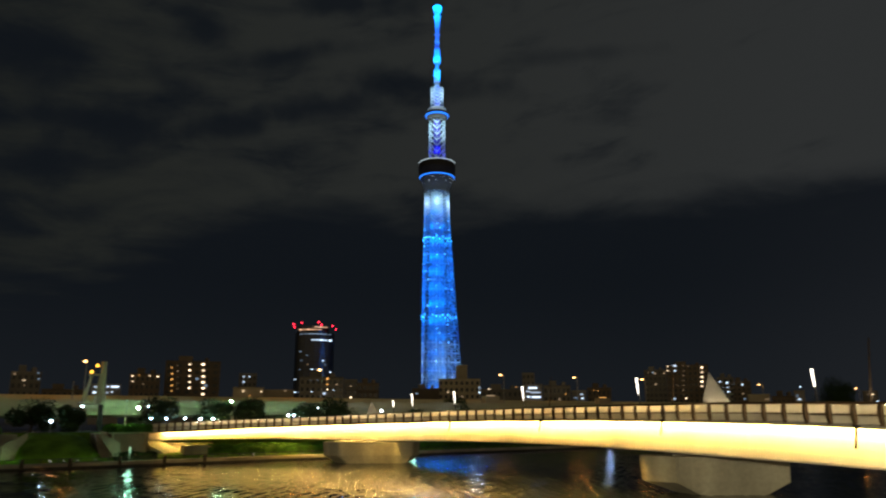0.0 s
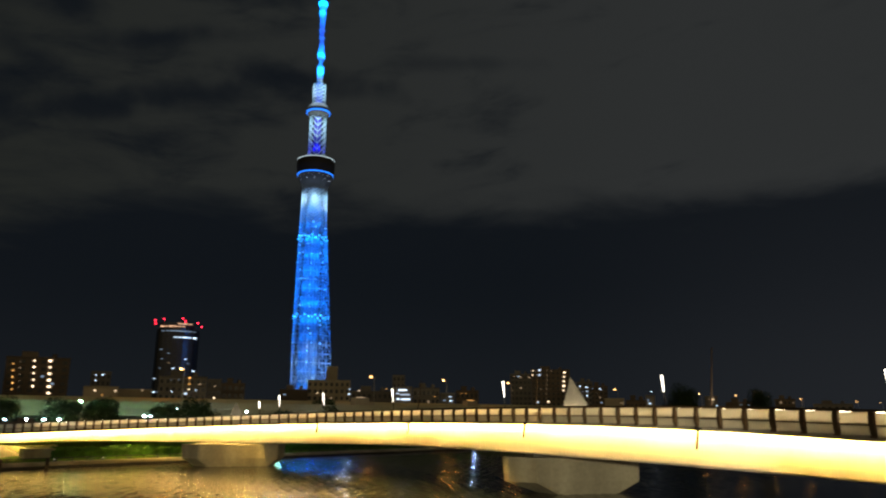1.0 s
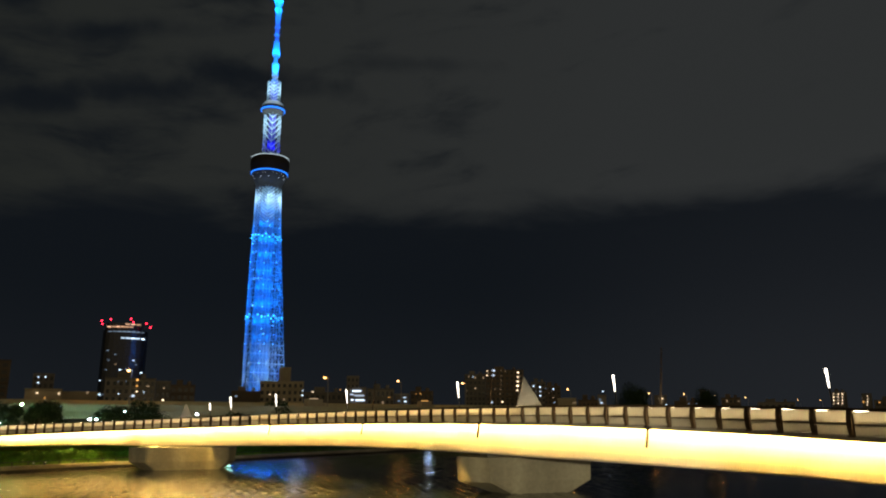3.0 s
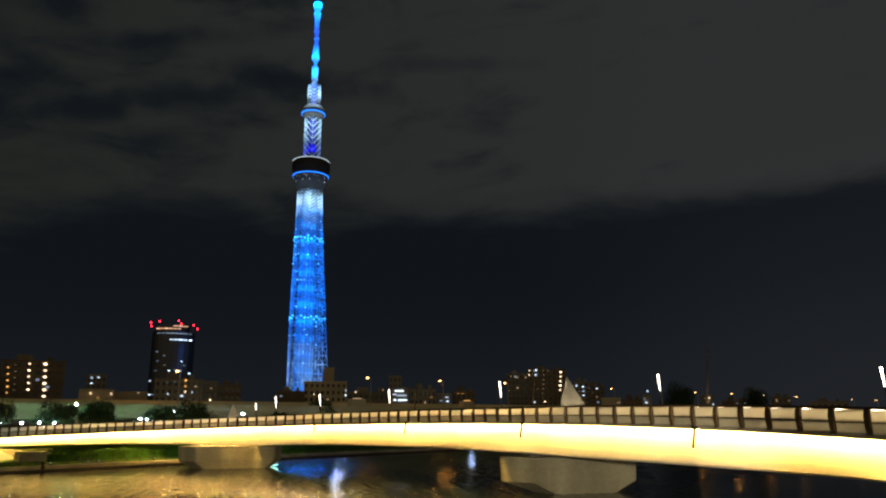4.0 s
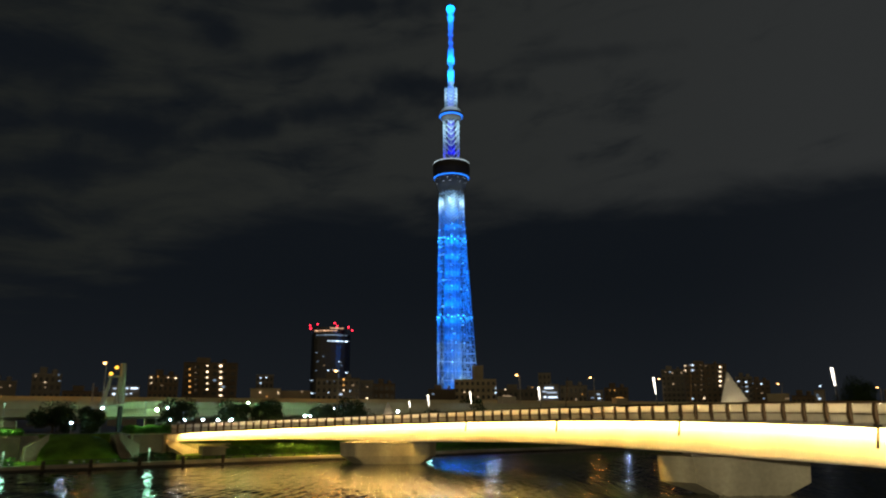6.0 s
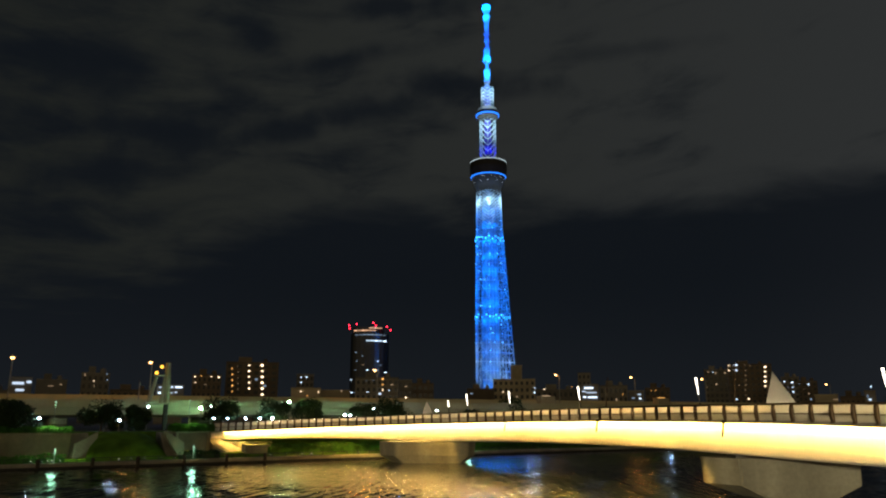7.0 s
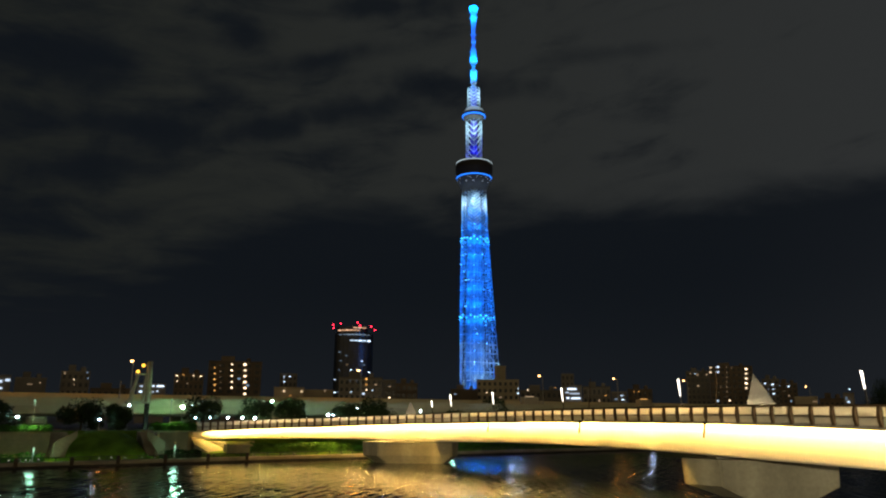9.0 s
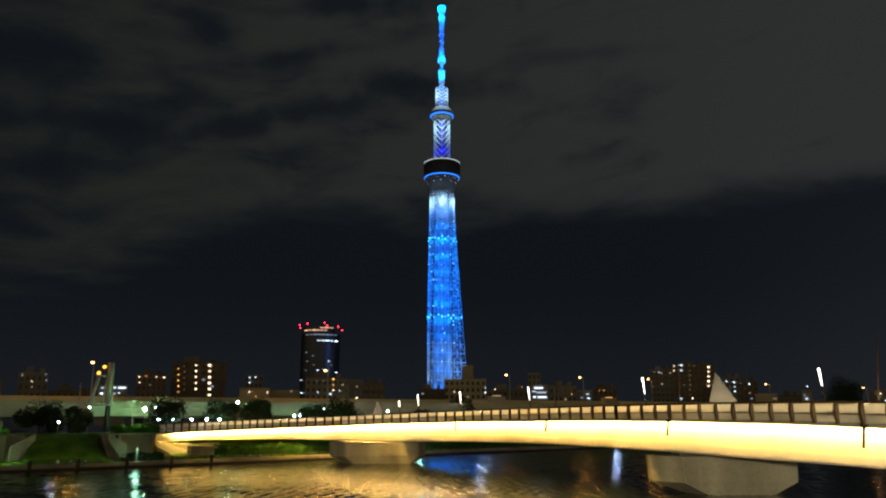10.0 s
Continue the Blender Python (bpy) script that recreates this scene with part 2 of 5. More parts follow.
M_LEAF = mat("leaf", (0.032, 0.062, 0.018), 0.7, var=0.5, scale=0.8, fine=5, bump=0.2, spec=0.2, rand=0.2)
M_HEDGE = mat("hedge_leaf", (0.06, 0.17, 0.02), 0.8, var=0.5, scale=0.8, fine=5, bump=0.2, spec=0.2)
M_BARK = mat("bark", (0.09, 0.065, 0.045), 0.9, var=0.4, scale=3, fine=18, bump=0.5)
M_GROUND = mat("city_ground", (0.12, 0.105, 0.085), 0.9, var=0.4, scale=0.03, fine=0.6, bump=0.2)
# the road lamps' yellow cast is mixed into this concrete colour
M_VIADUCT = mat("viaduct_barrier", (0.52, 0.48, 0.30), 0.75, var=0.22, scale=0.12, fine=1.2, bump=0.1)
# the core is white; its blue lighting is painted into this colour
M_DCORE = mat("gallery_core_blue_light", (0.02, 0.02, 0.24), 0.7, var=0.15, scale=0.08, fine=0.6, bump=0.0)
M_DECKSHELL = mat("observation_deck_shell", (0.012, 0.012, 0.015), 0.75, var=0.3, scale=0.15, fine=1.0, bump=0.0)
# blue light on the white shaft and lattice is mixed into both colours
M_UCORE = mat("core_blue_tint", (0.06, 0.11, 0.17), 0.5, var=0.15, scale=0.08, fine=0.6, bump=0.0)
M_TOWER = mat("tower_steel_blue_tint", (0.18, 0.26, 0.33), 0.45, var=0.12, scale=0.08, fine=0.6, bump=0.0)
M_HOUSEPALE = mat("gallery_roof_paint", (0.09, 0.085, 0.075), 0.6, var=0.2, scale=0.1, fine=0.8, bump=0.0)
M_DARKGLASS = mat("dark_glass", (0.012, 0.015, 0.02), 0.3, var=0.3, scale=0.1, fine=1.0, bump=0.0)
M_FACADE = mat("facade_tile", (0.22, 0.20, 0.17), 0.8, var=0.3, scale=0.08, fine=0.9, bump=0.1, rand=0.3)
M_FACADE2 = mat("facade_brown", (0.17, 0.13, 0.09), 0.8, var=0.3, scale=0.08, fine=0.9, bump=0.1, rand=0.3)



def let_through(m, share):
    """Lets part of the light through a thin sheet, as frosted acrylic does."""
    nt = m.node_tree
    bs = nt.nodes["Principled BSDF"]
    tr = nt.nodes.new("ShaderNodeBsdfTranslucent")
    tr.inputs["Color"].default_value = (0.9, 0.85, 0.70, 1)
    ms = nt.nodes.new("ShaderNodeMixShader")
    ms.inputs[0].default_value = share
    nt.links.new(bs.outputs[0], ms.inputs[1])
    nt.links.new(tr.outputs[0], ms.inputs[2])
    nt.links.new(ms.outputs[0], nt.nodes["Material Output"].inputs["Surface"])


let_through(M_RAILMESH, 0.6)
let_through(M_RAILLOW, 0.38)

G_STRIP = glow("girder_strip_lamp", (1.0, 0.61, 0.14), 450)
G_LAMP = glow("warm_tube_lamp", (1.0, 0.90, 0.74), 6)
G_SODIUM = glow("sodium_lamp", (1.0, 0.50, 0.16), 11.0)
G_MERC = glow("mercury_lamp", (0.50, 0.72, 1.0), 340)
G_GREEN = glow("green_mercury_lamp", (0.40, 1.0, 0.50), 800)
G_DIMGREEN = glow("shaded_mercury_lamp", (0.6, 1.0, 0.65), 0.7)
G_DECK = glow("deck_lantern_glass", (1.0, 0.80, 0.46), 430)
G_DECKLOW = glow("dimmed_handrail_lamp", (1.0, 0.80, 0.52), 60)
G_DECKFAINT = glow("faint_handrail_lamp", (1.0, 0.84, 0.58), 20)
G_DECKDIM = glow("dim_lantern_glass", (1.0, 0.80, 0.50), 150)
G_CROWN = glow("crown_lamp", (1.0, 0.55, 0.32), 0.9, rand=0.5)
G_FOOT = glow("footlight_lens", (0.9, 0.95, 0.75), 1.5, rand=0.8)
G_AMBER = glow("amber_lamp", (1.0, 0.48, 0.05), 2.8)
G_WARMWIN = glow("warm_lit_window", (1.0, 0.74, 0.47), 3.2, rand=0.5)
G_DIMWARM = glow("dim_warm_window", (1.0, 0.68, 0.40), 0.35, rand=0.6)
G_DIMCOOL = glow("dim_cool_window", (0.55, 0.75, 1.0), 0.35, rand=0.6)
G_AMBERWIN = glow("amber_lit_window", (1.0, 0.48, 0.12), 1.6, rand=0.5)
G_SHOP = glow("white_shop_window", (0.66, 0.80, 1.0), 1.5, rand=0.6)
G_COOLWIN = glow("cool_lit_window", (0.62, 0.80, 1.0), 2.6, rand=0.6)
G_RED = glow("red_beacon", (1.0, 0.02, 0.05), 8)
G_RINGLAMP = glow("ring_lamp_lens", (0.04, 0.42, 1.0), 4.0, rand=0.5)
G_RING = glow("blue_ring_led", (0.02, 0.20, 1.0), 2.0)
G_SPARK = glow("lattice_spark", (0.15, 0.55, 1.0), 3.4, rand=0.7)
G_DECKSPOT = glow("deck_spot", (0.8, 0.85, 0.9), 1.6, rand=0.8)
G_WHITE = glow("white_led", (0.75, 0.92, 1.0), 0.8)


def water_material():
    m = bpy.data.materials.new("river_water")
    m.use_nodes = True
    nt = m.node_tree
    N, L = nt.nodes, nt.links
    bs = N["Principled BSDF"]
    bs.inputs["Base Color"].default_value = (0.006, 0.009, 0.010, 1)
    bs.inputs["Roughness"].default_value = 0.15
    bs.inputs["IOR"].default_value = 1.33
    tc = N.new("ShaderNodeTexCoord")
    mp = N.new("ShaderNodeMapping")
    mp.inputs["Rotation"].default_value = (0, 0, radians(20))
    mp.inputs["Scale"].default_value = (0.7, 1.25, 1)
    L.new(tc.outputs["Object"], mp.inputs["Vector"])
    hs = []
    for sc, det, w in ((1.6, 3, 1.0), (5.0, 3, 0.3)):
        n = N.new("ShaderNodeTexNoise")
        n.inputs["Scale"].default_value = sc
        n.inputs["Detail"].default_value = det
        n.inputs["Roughness"].default_value = 0.6
        L.new(mp.outputs[0], n.inputs["Vector"])
        mu = N.new("ShaderNodeMath")
        mu.operation = "MULTIPLY"
        mu.inputs[1].default_value = w
        L.new(n.outputs["Fac"], mu.inputs[0])
        hs.append(mu)
    ad = N.new("ShaderNodeMath")
    L.new(hs[0].outputs[0], ad.inputs[0])
    L.new(hs[1].outputs[0], ad.inputs[1])
    bp = N.new("ShaderNodeBump")
    bp.inputs["Strength"].default_value = 1.0
    bp.inputs["Distance"].default_value = 0.008
    L.new(ad.outputs[0], bp.inputs["Height"])
    L.new(bp.outputs[0], bs.inputs["Normal"])
    return m


M_WATER = water_material()

# ---------------------------------------------------------------- ground, river, banks
# the far bank runs along U; V points inland; the far quay edge lies at v = QUAY
U, V = Vector((0.798, 0.602, 0)), Vector((-0.602, 0.798, 0))
QUAY = 105.3


def uv(u, v, z=0.0):
    return U * u + V * v + Vector((0, 0, z))


def bank_pose(u, v, z=0.0, turn=0.0):
    return Matrix.Translation(uv(u, v, z)) @ Matrix.Rotation(math.atan2(U.y, U.x) + radians(turn), 4, "Z")


def strip(bm, prof, u0, u1, n=1):
    rows = [[bm.verts.new(uv(u0 + (u1 - u0) * k / n, v, z)) for v, z in prof] for k in range(n + 1)]
    for a, b in zip(rows, rows[1:]):
        for k in range(len(prof) - 1):
            bm.faces.new((a[k], b[k], b[k + 1], a[k + 1]))


def river():
    """One sheet: a wavy field between the banks, running out flat up and down the river."""
    rnd = np.random.RandomState(4)
    us = np.concatenate([[-700, -200, -60], np.arange(-30, 115, 0.19), [140, 190, 400, 1500]])
    vs_ = np.concatenate([[0.7, 10], np.arange(26, QUAY + 0.4, 0.2)])
    uu, vv = np.meshgrid(us, vs_, indexing="ij")
    zz = np.zeros_like(uu)
    for k in range(70):
        lam = 0.5 * (1.5 / 0.5) ** rnd.rand()
        a = rnd.normal(-0.65, 0.24)
        zz += 0.021 * lam / 6.28 * np.sin(2 * np.pi / lam * (uu * np.cos(a) + vv * np.sin(a)) + 6.28 * rnd.rand())
    calm = np.clip((uu + 30) / 8, 0, 1) * np.clip((115 - uu) / 12, 0, 1) * np.clip((vv - 26) / 8, 0, 1)
    patch = 0.95 + 0.2 * np.sin(uu * 0.11 + 1.3 * np.sin(vv * 0.07)) * np.sin(vv * 0.13 + 1)
    zz *= calm * patch
    P = np.stack([uu * U.x + vv * V.x, uu * U.y + vv * V.y, zz], -1).reshape(-1, 3)
    n, m = uu.shape
    q = (np.arange(n - 1)[:, None] * m + np.arange(m - 1)[None, :]).reshape(-1)
    F = np.stack([q, q + m, q + m + 1, q + 1], 1)
    me = bpy.data.meshes.new("water")
    me.from_pydata(P.tolist(), [], F.tolist())
    me.polygons.foreach_set("use_smooth", [True] * len(F))
    me.materials.append(M_WATER)
    return new("water", me)


tagged(river(), "dark rippled river water reflecting city lights", "water", kind="structure")

bm = bmesh.new()
strip(bm, [(119.0, 4.3), (4200, 4.3)], -3000, 3500, 4)
tagged(link("ground", bm, M_GROUND), "dark flat city ground behind the river bank", "ground", kind="structure")

bm = bmesh.new()
strip(bm, [(QUAY + 0.02, 0.3), (QUAY - 0.14, 0.3), (QUAY - 0.14, 0.62), (QUAY - 0.02, 0.75), (QUAY + 0.7, 0.75), (QUAY + 0.75, 0.55), (QUAY + 4.2, 0.6)], -700, 1500, 30)
tagged(link("quay", bm, M_QUAY), "weathered concrete quay edge and riverside terrace", "quay", kind="structure")

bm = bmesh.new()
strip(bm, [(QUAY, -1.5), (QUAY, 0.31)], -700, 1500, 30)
tagged(link("quay_wall", bm, M_DARKQUAY), "dark concrete face of the quay below the coping", "quay wall", kind="structure")

bm = bmesh.new()
strip(bm, [(QUAY + 4.2, 0.6), (QUAY + 4.4, 0.9), (QUAY + 9.0, 1.4), (QUAY + 13.3, 1.9), (QUAY + 13.5, 4.2), (QUAY + 13.7, 4.3)], -700, 1500, 120)
for v in bm.verts:
    if v.co.z > 1.2 and v.co.z < 4.2:
        v.co.z += 0.25 * noise.noise(v.co * 0.11)
tagged(link("embankment", bm, M_GRASS), "dark green grassed flood embankment above the terrace", "embankment", kind="structure")

bm = bmesh.new()
strip(bm, [(-600, 4.9), (0.3, 4.9), (0.7, 4.7), (0.7, -1.5)], -700, 1500, 1)
tagged(link("near_bank", bm, M_QUAY), "concrete promenade of the near river bank", "bank", kind="structure")

# ---------------------------------------------------------------- the bridge
PLAN = [(-47.5, 112.8), (-43.5, 114.2), (-33.0, 117.8), (-21.3, 119.0), (-12.0, 111.7), (-3.7, 103.5), (3.5, 94.2), (9.4, 84.1), (14.5, 73.4), (18.8, 62.4), (22.4, 50.9), (25.2, 39.2), (27.0, 31.0), (28.2, 22.0), (28.5, 8.0), (28.0, -6.0)]


def spline(pts, step=0.25):
    P = [Vector((x, y, 0)) for x, y in pts]
    P = [P[0] * 2 - P[1]] + P + [P[-1] * 2 - P[-2]]
    out = []
    for i in range(1, len(P) - 2):
        for k in range(24):
            t = k / 24
            a, b, c, d = P[i - 1:i + 3]
            out.append(0.5 * ((2 * b) + (c - a) * t + (2 * a - 5 * b + 4 * c - d) * t * t + (3 * b - a - 3 * c + d) * t ** 3))
    out.append(P[-2])
    s = [0.0]
    for a, b in zip(out, out[1:]):
        s.append(s[-1] + (b - a).length)
    xs = np.array([p.x for p in out])
    ys = np.array([p.y for p in out])
    return np.array(s), xs, ys


S, SX, SY = spline(PLAN)
S -= 4.24          # s = 0 at the abutment


def edge(s):
    return Vector((np.interp(s, S, SX), np.interp(s, S, SY), 0))


def out_dir(s):
    d = (edge(s + 2) - edge(s - 2)).normalized()
    return Vector((-d.y, d.x, 0)) * -1


def deck_z(s):
    return 6.26 - 0.00026 * (s - 88) ** 2 - 0.0003 * max(0, s - 102) ** 2


def smooth(x, a, b):
    t = min(1, max(0, (x - a) / (b - a)))
    return t * t * (3 - 2 * t)


def depth(s):
    return 1.30 + 1.35 * smooth(s, -6, 42) - 0.72 * smooth(s, 98, 140)


S0, S1 = -2.0, 162.0


def wide(s):
    """The deck is ten metres wide and fans out where its two near arms part."""
    return 10.0 + 32 * smooth(s, 104, 146)


STEPS = [S0 + (S1 - S0) * k / 160 for k in range(161)]
FR = [(edge(s) + Vector((0, 0, deck_z(s))), out_dir(s)) for s in STEPS]
bridge = thing("footbridge", "cream steel girder footbridge with floodlit sides over the river", "bridge")


def girder_prof(k):
    d, w = depth(STEPS[k]), wide(STEPS[k])
    return [(0.0, -0.12), (0.0, -0.55 * d), (-0.03, -0.75 * d), (-0.08, -0.94 * d), (-0.16, -0.985 * d), (-0.40, -d), (-w + 1.2, -d), (-w + 0.3, -0.8 * d), (-w, -0.5 * d), (-w, -0.12)]


bm = bmesh.new()
sweep(bm, FR, girder_prof)
part("girder", bm, M_GIRDER, bridge, "cream painted curved steel box girder")
bm = bmesh.new()
sweep(bm, FR, lambda k: [(0.10, 0.0), (0.10, -0.12), (-wide(STEPS[k]) - 0.1, -0.12), (-wide(STEPS[k]) - 0.1, 0.0)])
part("deck", bm, M_DECK, bridge, "brown paved walking deck")

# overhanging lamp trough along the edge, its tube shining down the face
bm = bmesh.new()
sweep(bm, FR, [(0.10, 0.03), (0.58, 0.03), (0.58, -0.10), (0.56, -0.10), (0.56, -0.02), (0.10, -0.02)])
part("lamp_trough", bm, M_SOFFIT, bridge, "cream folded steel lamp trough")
bm = bmesh.new()
sweep(bm, FR[2:], [(0.53, -0.05), (0.53, -0.09), (0.47, -0.09), (0.47, -0.05)])
part("strip_lamp", bm, G_STRIP, bridge, "continuous warm white strip lamp")

def bearing_of(p):
    return math.degrees(math.atan2(p.x, p.y))


def s_at(bearing, inset):
    """Where a line set back from the edge is met by a sight line of that bearing."""
    return min((abs(bearing_of(edge(s) - out_dir(s) * (wide(s) - 0.8 if inset is None else inset)) - bearing), s) for s in [k * 0.1 for k in range(0, 1500)])[1]


# railing: evenly spaced posts, an upper and a lower panel in each bay, a handrail
bm = bmesh.new()
sweep(bm, FR, [(0.02, 1.28), (0.02, 1.40), (-0.14, 1.40), (-0.14, 1.28)])
part("handrail", bm, M_POST, bridge, "dark bronze handrail")
lit = [f for f, st in zip(FR, STEPS) if 49 < st < 98.5]
roofed = [f for f, st in zip(FR, STEPS) if 4 < st < 160]
bm = bmesh.new()
sweep(bm, lit, [(-0.46, 1.20), (-0.46, 1.25), (-0.41, 1.25), (-0.41, 1.20)])
part("handrail_lamp", bm, G_DECK, bridge, "warm strip lamp under the inner handrail")
bm = bmesh.new()
sweep(bm, [f for f, st in zip(FR, STEPS) if 4 < st < 48.5], [(-0.46, 1.20), (-0.46, 1.25), (-0.41, 1.25), (-0.41, 1.20)])
part("handrail_lamp", bm, G_DECKLOW, bridge, "dimmed warm strip lamp under the inner handrail")
bm = bmesh.new()
sweep(bm, [f for f, st in zip(FR, STEPS) if 99 < st < 160], [(-0.70, 1.20), (-0.70, 1.25), (-0.65, 1.25), (-0.65, 1.20)])
part("handrail_lamp", bm, G_DECKFAINT, bridge, "faint strip lamp set back from the handrail")
bm = bmesh.new()
sweep(bm, roofed, [(-0.74, 1.26), (-0.74, 1.30), (-0.14, 1.30), (-0.14, 1.26)])
part("lamp_bracket", bm, M_POST, bridge, "dark bracket rail over the strip lamp")
bm = bmesh.new()
sweep(bm, FR, [(0.0, 0.60), (0.0, 0.66), (-0.06, 0.66), (-0.06, 0.60)])
part("middle_rail", bm, M_POST, bridge, "dark bronze middle rail")
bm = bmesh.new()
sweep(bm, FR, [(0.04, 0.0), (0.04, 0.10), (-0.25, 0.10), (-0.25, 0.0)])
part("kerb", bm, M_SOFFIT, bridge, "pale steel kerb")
bm = bmesh.new()
sweep(bm, FR, lambda k: [(-wide(STEPS[k]), 0.0), (-wide(STEPS[k]), 1.2), (-wide(STEPS[k]) - 0.1, 1.2), (-wide(STEPS[k]) - 0.1, 0.0)])
part("rear_parapet", bm, M_RAILLOW, bridge, "grey rear parapet")


def post_mesh():
    bm = bmesh.new()
    bow = [(0.10, -0.02), (0.45, 0.07), (0.85, 0.09), (1.15, 0.04), (1.31, -0.03)]
    rings = [[bm.verts.new((x, y + out, z)) for x, y in ((-0.13, -0.12), (0.13, -0.12), (0.15, -0.08), (0.15, 0.08), (0.13, 0.12), (-0.13, 0.12), (-0.15, 0.08), (-0.15, -0.08))] for z, out in bow]
    for lo, hi in zip(rings, rings[1:]):
        for k in range(8):
            bm.faces.new((lo[k], lo[(k + 1) % 8], hi[(k + 1) % 8], hi[k]))
    bm.faces.new(rings[0][::-1])
    bm.faces.new(rings[-1])
    box(bm, -0.19, -0.16, 0.0, 0.19, 0.16, 0.12, bevel=0.03)
    me = bpy.data.meshes.new("post")
    bm.to_mesh(me)
    bm.free()
    me.materials.append(M_POST)
    return me


def panel_mesh(name, w, z0, z1, material):
    """A framed sheet, its field set back from a rounded rim."""
    bm = bmesh.new()
    box(bm, -w / 2, -0.012, z0, w / 2, 0.012, z1, bevel=0.01)
    for a in (z0, z1 - 0.05):
        box(bm, -w / 2, -0.03, a, w / 2, 0.03, a + 0.05, bevel=0.012)
    me = bpy.data.meshes.new(name)
    bm.to_mesh(me)
    bm.free()
    me.materials.append(material)
    return me


# posts stand two metres apart, and closer on the far arm
POSTS = [s_at(16.80, 0.06)]
while POSTS[-1] < 158:
    POSTS.append(POSTS[-1] + 2.0 + 0.12 * smooth(POSTS[-1], 116, 136))
while POSTS[0] > S0 + 1.0:
    POSTS.insert(0, POSTS[0] - (1.15 + 0.85 * smooth(POSTS[0], 12, 34)))
ME_POST = post_mesh()
PANELS = {}


def panels(w):
    """Upper and lower panel for a bay of that width; bays alike share their meshes."""
    w = round(w, 1)
    if w not in PANELS:
        PANELS[w] = (panel_mesh("upper_panel", w - 0.26, 0.68, 1.26, M_RAILMESH), panel_mesh("lower_panel", w - 0.26, 0.12, 0.59, M_RAILLOW))
    return PANELS[w]


for k, s in enumerate(POSTS[:-1]):
    up, low = panels(POSTS[k + 1] - s)
    mid = (s + POSTS[k + 1]) / 2
    for nm, me, ss in (("post", ME_POST, s), ("upper_panel", up, mid), ("lower_panel", low, mid)):
        o = out_dir(ss)
        ob = new(nm, me)
        ob.parent = bridge
        ob.matrix_basis = Matrix.Translation(edge(ss) - o * 0.06 + Vector((0, 0, deck_z(ss)))) @ Matrix.Rotation(math.atan2(o.y, o.x) - math.pi / 2, 4, "Z")


def pier(x, y, turn, z1, near, long=1.0, foot=0.56, deep=0.0):
    """A wall pier along the stream with cut-water noses, undercut at both ends."""
    m = pose(x, y, 0, 0, 0, turn)
    bm = bmesh.new()
    rows = []
    for z, k, f in ((-1.0, foot - 0.04, 0.25), (-0.05, foot, 0.2), (1.05, 1.0, 0.0), (z1, 1.02, 0.0)):
        rows.append([Vector((px * k * long, py + f + (deep if py > 4 else 0), z)) for px, py in ((-5.0, 0), (4.8, 0), (5.7, 1.7), (5.7, 3.4), (5.0, 5.0), (-5.0, 5.0), (-7.2, 3.2), (-7.2, 2.2))])
    vs = [[bm.verts.new(m @ p) for p in r] for r in rows]
    for a, b in zip(vs, vs[1:]):
        for k in range(8):
            bm.faces.new((a[k], a[(k + 1) % 8], b[(k + 1) % 8], b[k]))
    bm.faces.new(vs[0][::-1])
    bm.faces.new(vs[-1])
    bmesh.ops.bevel(bm, geom=[e for e in bm.edges if abs(e.verts[0].co.z - e.verts[1].co.z) > 0.5], offset=0.12, segments=2, affect="EDGES")
    p = part("pier", bm, M_CONC, bridge, "weathered grey concrete wall pier with cut-water ends")
    for bx in near:
        bm = bmesh.new()
        box(bm, bx - 0.8, 1.6 + deep * 0.9, z1 - 0.02, bx + 0.8, 3.8 + deep * 0.9, z1 + 0.55, m, bevel=0.06)
        part("bearing", bm, M_SOFFIT, p, "dark bearing block")


pier(-9.6, 106.8, 3, 2.95, (0.0, 3.6), 1.08, 0.76, 5.0)
pier(25.2, 64.2, 3, 3.20, (-4.0, 0.0, 3.6))

# the abutment: a sloping wing block and a plain wall on the far terrace
bm = bmesh.new()
m = bank_pose(32.4, QUAY + 9.0, 0.0)
crest = [(-1.2, 3.4, 3.3), (1.2, 3.4, 3.0), (5.0, -0.8, 0.95), (1.4, -2.4, 0.8), (-1.0, -0.4, 2.3), (-1.2, 0.4, 2.9)]
hi = [bm.verts.new(m @ Vector(p)) for p in crest]
lo = [bm.verts.new(m @ Vector((px, py, 0.3))) for px, py, pz in crest]
for k in range(6):
    bm.faces.new((lo[k], lo[(k + 1) % 6], hi[(k + 1) % 6], hi[k]))
bm.faces.new(hi)
bm.faces.new(lo[::-1])
bmesh.ops.triangulate(bm, faces=[f for f in bm.faces if len(f.verts) > 4])
bmesh.ops.recalc_face_normals(bm, faces=bm.faces[:])
part("wing_block", bm, M_CONC, bridge, "pale sloping concrete wing block")
bm = bmesh.new()
box(bm, 3.2, -3.2, 0.3, 7.6, -1.2, 2.35, m, bevel=0.08)
box(bm, -0.6, 2.5, 0.3, 9.5, 4.2, 2.6, m, bevel=0.08)
part("abutment_wall", bm, M_CONC, bridge, "stained concrete abutment wall")
bm = bmesh.new()
box(bm, -2.4, 0.0, 0.3, -1.3, 2.6, 4.7, m, bevel=0.08)
part("end_pillar", bm, M_CONC, bridge, "pale concrete end pillar")


